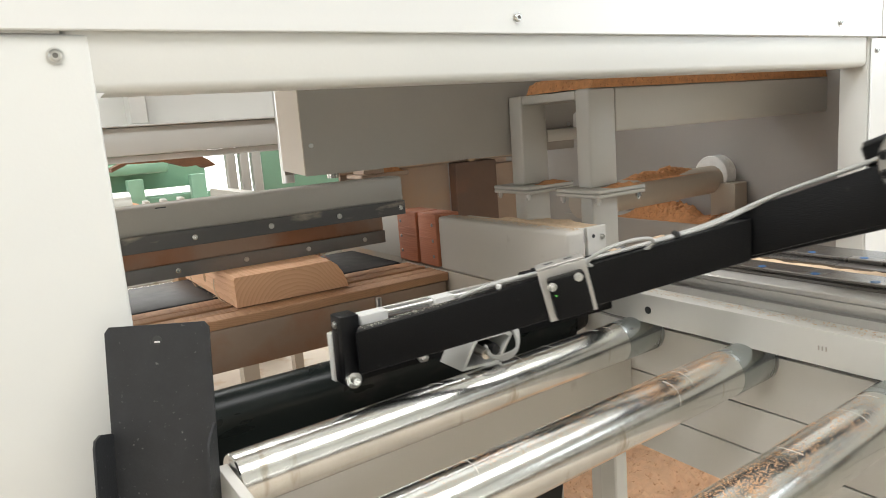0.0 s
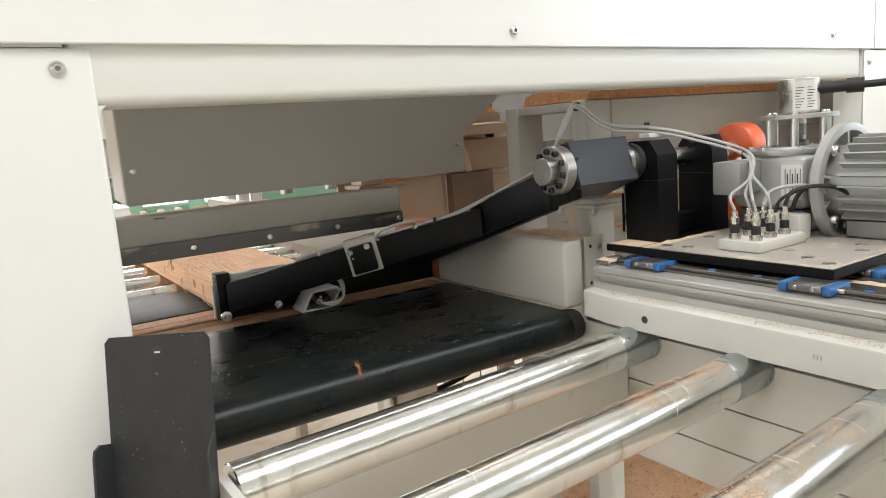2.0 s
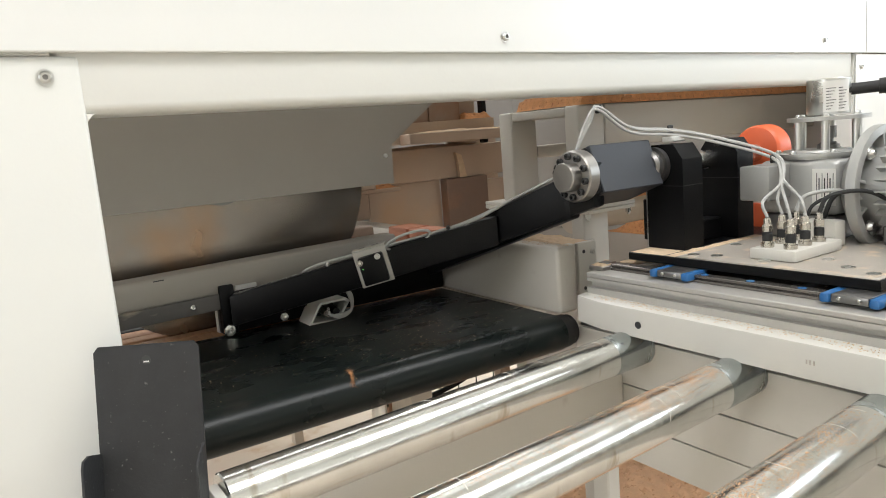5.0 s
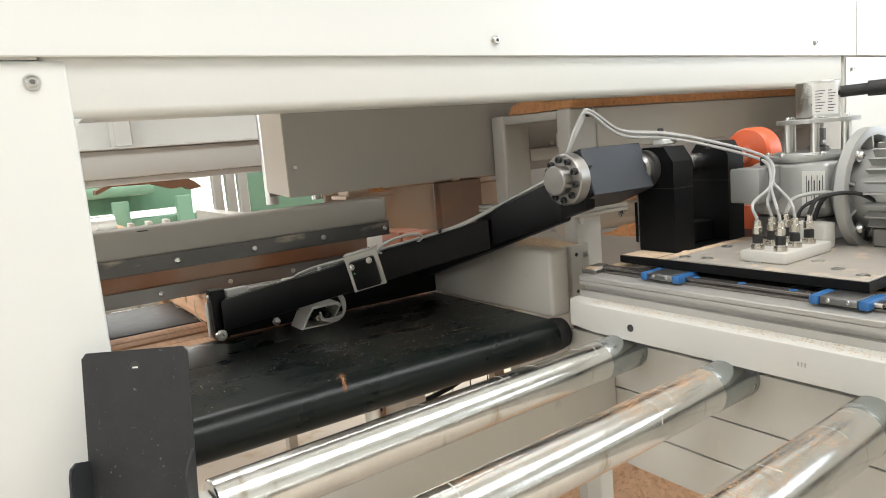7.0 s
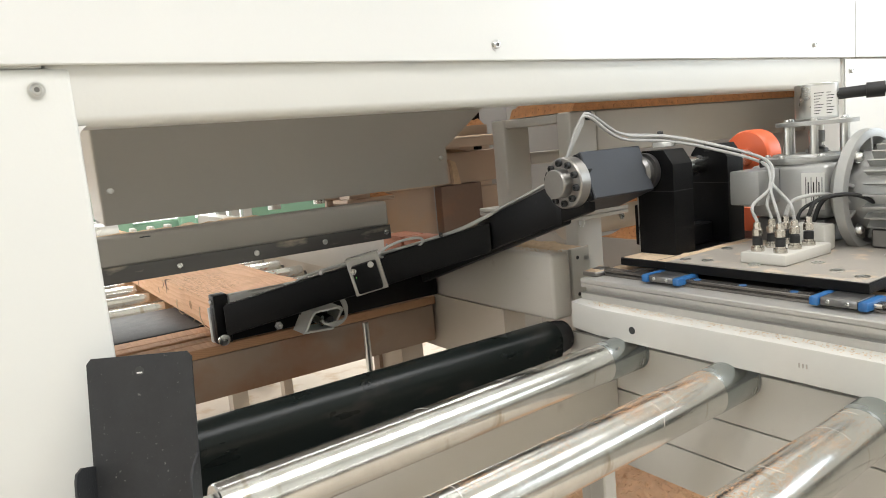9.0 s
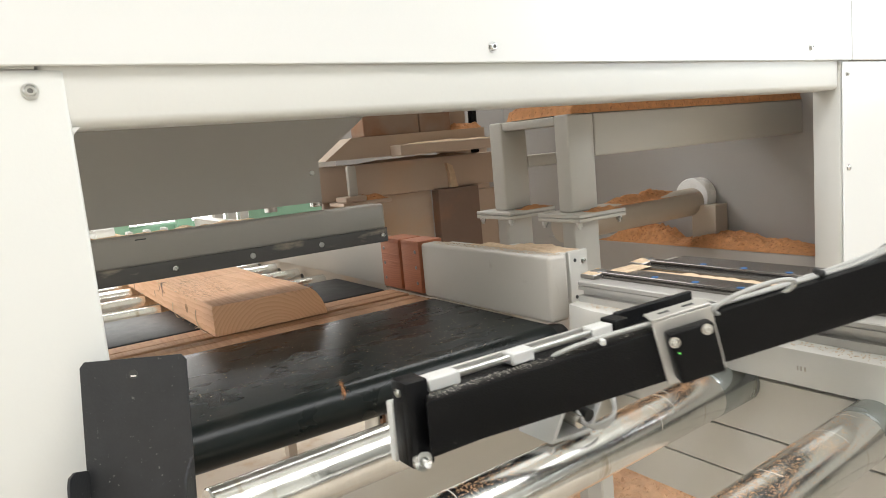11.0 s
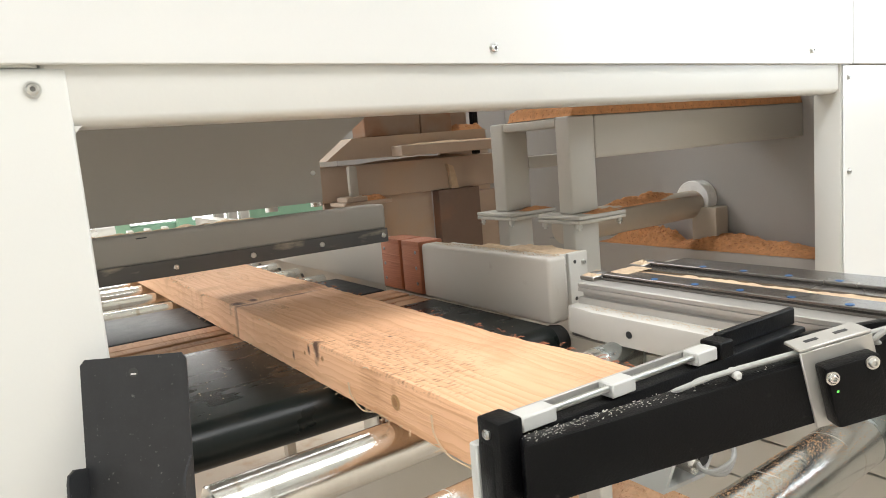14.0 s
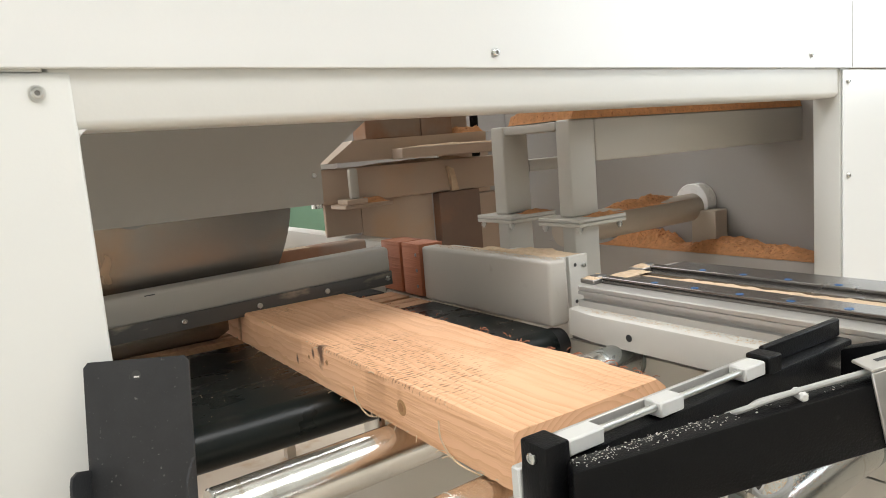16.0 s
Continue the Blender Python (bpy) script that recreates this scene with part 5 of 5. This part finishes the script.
plank = board("plank", "thick fresh-sawn softwood plank with a waney bark edge", 3.0, 0.0, 240)
for kx, ky, kz, kr in ((-0.0006, 0.26, 0.036, 0.0125), (-0.0006, 0.52, 0.05, 0.005), (-0.0006, 0.60, 0.045, 0.004)):
    kn = part("knot", cyl(B(), (kx, ky, kz), (kx + 0.004, ky, kz), kr, 18), KNOT, plank, "round brown knot")
    part("knot_heart", cyl(B(), (kx - 0.0004, ky + 0.001, kz), (kx + 0.003, ky + 0.001, kz), kr * 0.55, 16), BANDED, kn)
rnd = random.Random(9)
for right in (False, True):
    bm = B()
    for k in range(240 if right else 70):
        y = rnd.uniform(0.0, 1.7)
        x = PW - 0.062 + rnd.uniform(-0.005, 0.016) if right else rnd.uniform(-0.002, 0.002)
        z = rnd.uniform(0.060, 0.0748) if right else rnd.choice((0.003, 0.003, 0.072))
        d = Vector((rnd.uniform(-0.007, 0.008) + (0.002 if right else -0.004), rnd.uniform(-0.014, 0.014), rnd.uniform(0.0, 0.0045) if right else -rnd.uniform(0.0, 0.004)))
        sweep(bm, [(x, y, z), Vector((x, y, z)) + d * 0.5 + Vector((0, 0, 0.002)), Vector((x, y, z)) + d], rnd.uniform(0.0005, 0.0010) if right else rnd.uniform(0.0005, 0.0011), 4, 3)
    fr = part("bark_fringe" if right else "splinter_fringe", bm, REDWOOD if right else PALEDUST, plank, "torn bark fibres along the waney edge" if right else "loose wood fibres along the edge")
    tagged(fr, kind="stuff")
part("hanging_fibre", sweep(B(), [(0.0, 0.42, 0.03), (-0.006, 0.40, 0.012), (-0.004, 0.37, -0.004), (0.0, 0.345, -0.002)], 0.0013, 5), PALEDUST, plank)
part("hanging_fibre", sweep(B(), [(-0.001, 0.16, 0.045), (-0.005, 0.15, 0.02), (-0.004, 0.12, 0.0), (-0.002, 0.07, -0.002)], 0.0013, 5), PALEDUST, plank)
offcut = board("offcut", "thin trimmed slice of the fresh-sawn plank", 0.028, -0.0285, 4)

# ---------------------------------------------------------------- floor-level things under the conveyor
heap = tagged(part("sawdust_heap", dust_sheet(B(), 1.2, 2.39, 0.9, 2.8, 0.001, 0.16, 110, 160, 3.0, 0.25, 2.5, 0.05), FLOORDUST), "wide heap of orange sawdust on the floor under the machine", "sawdust", kind="stuff")
guard_mesh = thing("wire_guard", "black wire mesh guard below the conveyor", "guard")
for x in (1.02, 1.50):
    part("post", box(B(), x, x + 0.045, 2.0, 2.04, 0.0, 0.86), BROWNED, guard_mesh)
bm = B()
for k in range(4):
    cyl(bm, (0.98, 2.02, 0.455 + 0.035 * k), (1.50, 2.02, 0.462 + 0.035 * k), 0.0022, 6)
for k in range(7):
    cyl(bm, (1.00 + 0.08 * k, 2.02, 0.44), (1.00 + 0.08 * k, 2.02, 0.57), 0.0022, 6)
sweep(bm, [(0.98, 2.01, 0.49), (1.15, 2.0, 0.475), (1.32, 2.0, 0.50), (1.50, 2.01, 0.56)], 0.007, 8)
sweep(bm, [(0.98, 2.03, 0.52), (1.12, 2.03, 0.46), (1.3, 2.03, 0.47), (1.50, 2.03, 0.53)], 0.006, 8)
part("mesh", bm, BLACK, guard_mesh)

# ---------------------------------------------------------------- far machines beyond the infeed
far = thing("green_log_carriage", "green painted machine standing beyond the infeed", "machine")
part("body", box(B(), 0.1, 1.3, 5.2, 5.5, 1.06, 1.62, 0.02, 2), GREEN, far)
part("body_ledge", box(B(), 0.3, 1.3, 5.0, 5.19, 0.95, 1.02, 0.01, 2), GREEN, far)
part("arm", box(B(), 0.55, 1.0, 4.95, 5.19, 1.18, 1.25, 0.02, 2), GREEN, far)
for x in (0.3, 0.72, 1.12):
    part("post", box(B(), x, x + 0.10, 4.9, 4.98, 0.0, 1.15, 0.01, 2), GREEN, far)
alu = thing("profile_post", "slotted aluminium guard post", "post")
for x in (1.146, 1.224, 1.296):
    part("profile", box(B(), x, x + 0.054, 4.1, 4.15, 0.0, 1.434, 0.004, 1), ALUPROFILE, alu)
part("panel", box(B(), 1.36, 1.85, 4.12, 4.13, 0.4, 1.434), GREEN, alu)
bm = B()
prism(bm, [(0.52, 1.255), (0.62, 1.30), (0.92, 1.315), (1.02, 1.26), (1.06, 1.225), (1.00, 1.215), (0.97, 1.235), (0.90, 1.23), (0.80, 1.265), (0.60, 1.27), (0.52, 1.235)], "y", 4.0, 4.12)
part("split_log", bm, LOGBARK, far, "split log end with bark and torn fibres")
for x, r in ((0.42, 0.075),):
    drum = thing("feed_drum", "dusty steel feed drum", "roller")
    part("drum", cyl(B(), (x - 0.09, 3.5, 1.08), (x + 0.09, 3.5, 1.08), r, 32), STEEL, drum)
cyls = thing("pneumatic_unit", "pale pneumatic cylinders with dark rods", "cylinder")
for k, x in enumerate((0.56, 0.64, 0.72)):
    part("barrel", cyl(B(), (x, 3.6, 1.02), (x + 0.09, 3.6, 1.03), 0.022, 16), WHITEPLASTIC, cyls)
    part("head", box(B(), x + 0.02, x + 0.045, 3.55, 3.62, 0.97, 1.10, 0.004, 1), WHITEPLASTIC, cyls)
part("manifold", box(B(), 0.50, 0.86, 3.57, 3.66, 0.955, 0.99, 0.005, 1), WHITEPLASTIC, cyls)
bed = tagged(part("far_bed", box(B(), -0.6, 1.0, 3.25, 4.8, 0.86, 0.93, 0.01, 1), PALEWOOD), "dusty wooden bed of the far infeed", "table")
bl = thing("bed_leg", "dusty grey legs of the far bed", "frame")
for x in (-0.5, 0.9):
    part("leg", box(B(), x, x + 0.08, 3.4, 3.48, 0.0, 0.859), DUSTY, bl)
    part("leg", box(B(), x, x + 0.08, 4.6, 4.68, 0.0, 0.859), DUSTY, bl)

# ---------------------------------------------------------------- movement


def motions():
    a0 = 1.570
    arm_y = [(0.0, 0.981), (0.1, 1.018), (0.2, 1.058), (0.3, 1.103), (0.5, 1.2135), (1.0, 1.444), (1.3, 1.571), (1.5, 1.640), (2.0, 1.650), (3.0, 1.655), (3.35, 1.650), (3.5, 1.631), (3.75, 1.585),
             (4.0, 1.566), (4.2, 1.566), (6.3, 1.568), (9.0, 1.570), (9.2, 1.533), (9.6, 1.37), (10.8, 0.80), (11.3, 0.627), (11.5, 0.568), (12.0, 0.546), (12.5, 0.545), (14.5, 0.545),
             (14.75, 0.540), (15.0, 0.509), (15.3, 0.482), (15.5, 0.477), (16.0, 0.477)]
    walk(carriage, [(t, pose(0.008 * (1.57 - min(y, 1.57)), y - a0, 0)) for t, y in arm_y])
    plank_y = [(0.0, 1.695), (1.15, 1.70), (1.35, 1.725), (1.5, 1.775), (2.0, 1.785), (3.0, 1.790), (3.35, 1.785), (3.5, 1.775), (3.75, 1.735), (4.0, 1.72), (7.8, 1.72), (8.0, 1.697), (11.6, 1.697),
               (11.8, 1.685), (12.0, 1.637), (12.5, 1.376), (13.0, 1.118), (13.5, 0.872), (13.8, 0.722), (13.98, 0.632), (14.05, 0.605), (16.0, 0.605)]
    walk(plank, [(t, pose(0.438 + 0.034 * (1.70 - min(y, 1.70)) / 1.05, y, 0.951)) for t, y in plank_y])
    slice_y = [r for r in plank_y if r[0] <= 4.0]
    walk(offcut, [(t, pose(0.438, y, 0.951)) for t, y in slice_y] + [(7.82, pose(0.438, 1.72, 0.951)), (7.9, pose(0.438, 1.58, 0.89, 14)), (8.0, pose(0.438, 1.50, 0.70, 50)), (8.12, pose(0.438, 1.45, 0.36, 80)), (8.25, pose(0.438, 1.40, 0.03, 88)), (16.0, pose(0.438, 1.40, 0.03, 88))])
    tilt = [(0.0, -80), (0.5, -80), (0.62, -55), (0.75, -18), (0.85, 0), (7.8, 0), (7.86, -15), (7.92, -60), (7.98, -80), (10.1, -80), (10.3, -40), (10.5, 0), (16.0, 0)]
    walk(flap, [(t, Matrix.Translation(PIV) @ pose(0, 0, 0, a)) for t, a in tilt])
    front = [(0.0, 0), (4.08, 0), (4.2, -0.075), (4.28, -0.103), (6.44, -0.103), (6.5, -0.07), (6.58, 0), (14.55, 0), (14.62, -0.006), (14.7, -0.030), (14.8, -0.071), (14.9, -0.090), (15.0, -0.099), (15.1, -0.103), (16.0, -0.103)]
    lean = [math.degrees(math.asin(0.021 * z / 0.103)) for t, z in front]     # its far end sinks a little deeper
    walk(front_clamp, [(t, pose(0, 0, 1.132 + z * 1.035 + 0.872 * math.sin(radians(a)), 0, a, 0)) for (t, z), a in zip(front, lean)])
    back = [(0.0, -0.086), (0.1, -0.086), (0.25, 0), (3.05, 0), (3.25, -0.086), (7.78, -0.086), (7.9, 0), (14.6, 0), (14.75, -0.086), (16.0, -0.086)]
    walk(rear_clamp, [(t, pose(0, 0, 1.112 + z)) for t, z in back])
    hood_x = [(0.0, 0.640), (0.8, 0.632), (1.2, 0.572), (1.5, 0.462), (1.8, 0.32), (2.1, 0.188), (2.4, 0.05), (2.7, -0.09), (3.0, -0.152), (3.3, -0.162), (4.3, -0.160), (4.7, -0.08), (6.0, 0.40),
              (6.3, 0.535), (6.5, 0.622), (6.8, 0.642), (8.15, 0.640), (8.5, 0.440), (8.8, 0.300), (9.0, 0.216), (9.5, 0.0), (9.9, -0.15), (10.1, -0.166), (16.0, -0.166)]
    walk(hood, [(t, pose(x, 0, 0)) for t, x in hood_x])

    blade_z = [(0.0, 1.68), (3.8, 1.68), (3.9, 1.56), (4.0, 1.44), (4.2, 1.34), (4.35, 1.30), (6.42, 1.30), (6.6, 1.40), (6.8, 1.55), (7.0, 1.66), (7.2, 1.68), (15.2, 1.68), (15.4, 1.50), (15.5, 1.39), (15.6, 1.33), (15.75, 1.30), (16.0, 1.30)]
    walk(blade, [(t, pose(0.45, 1.711, z)) for t, z in blade_z])


motions()
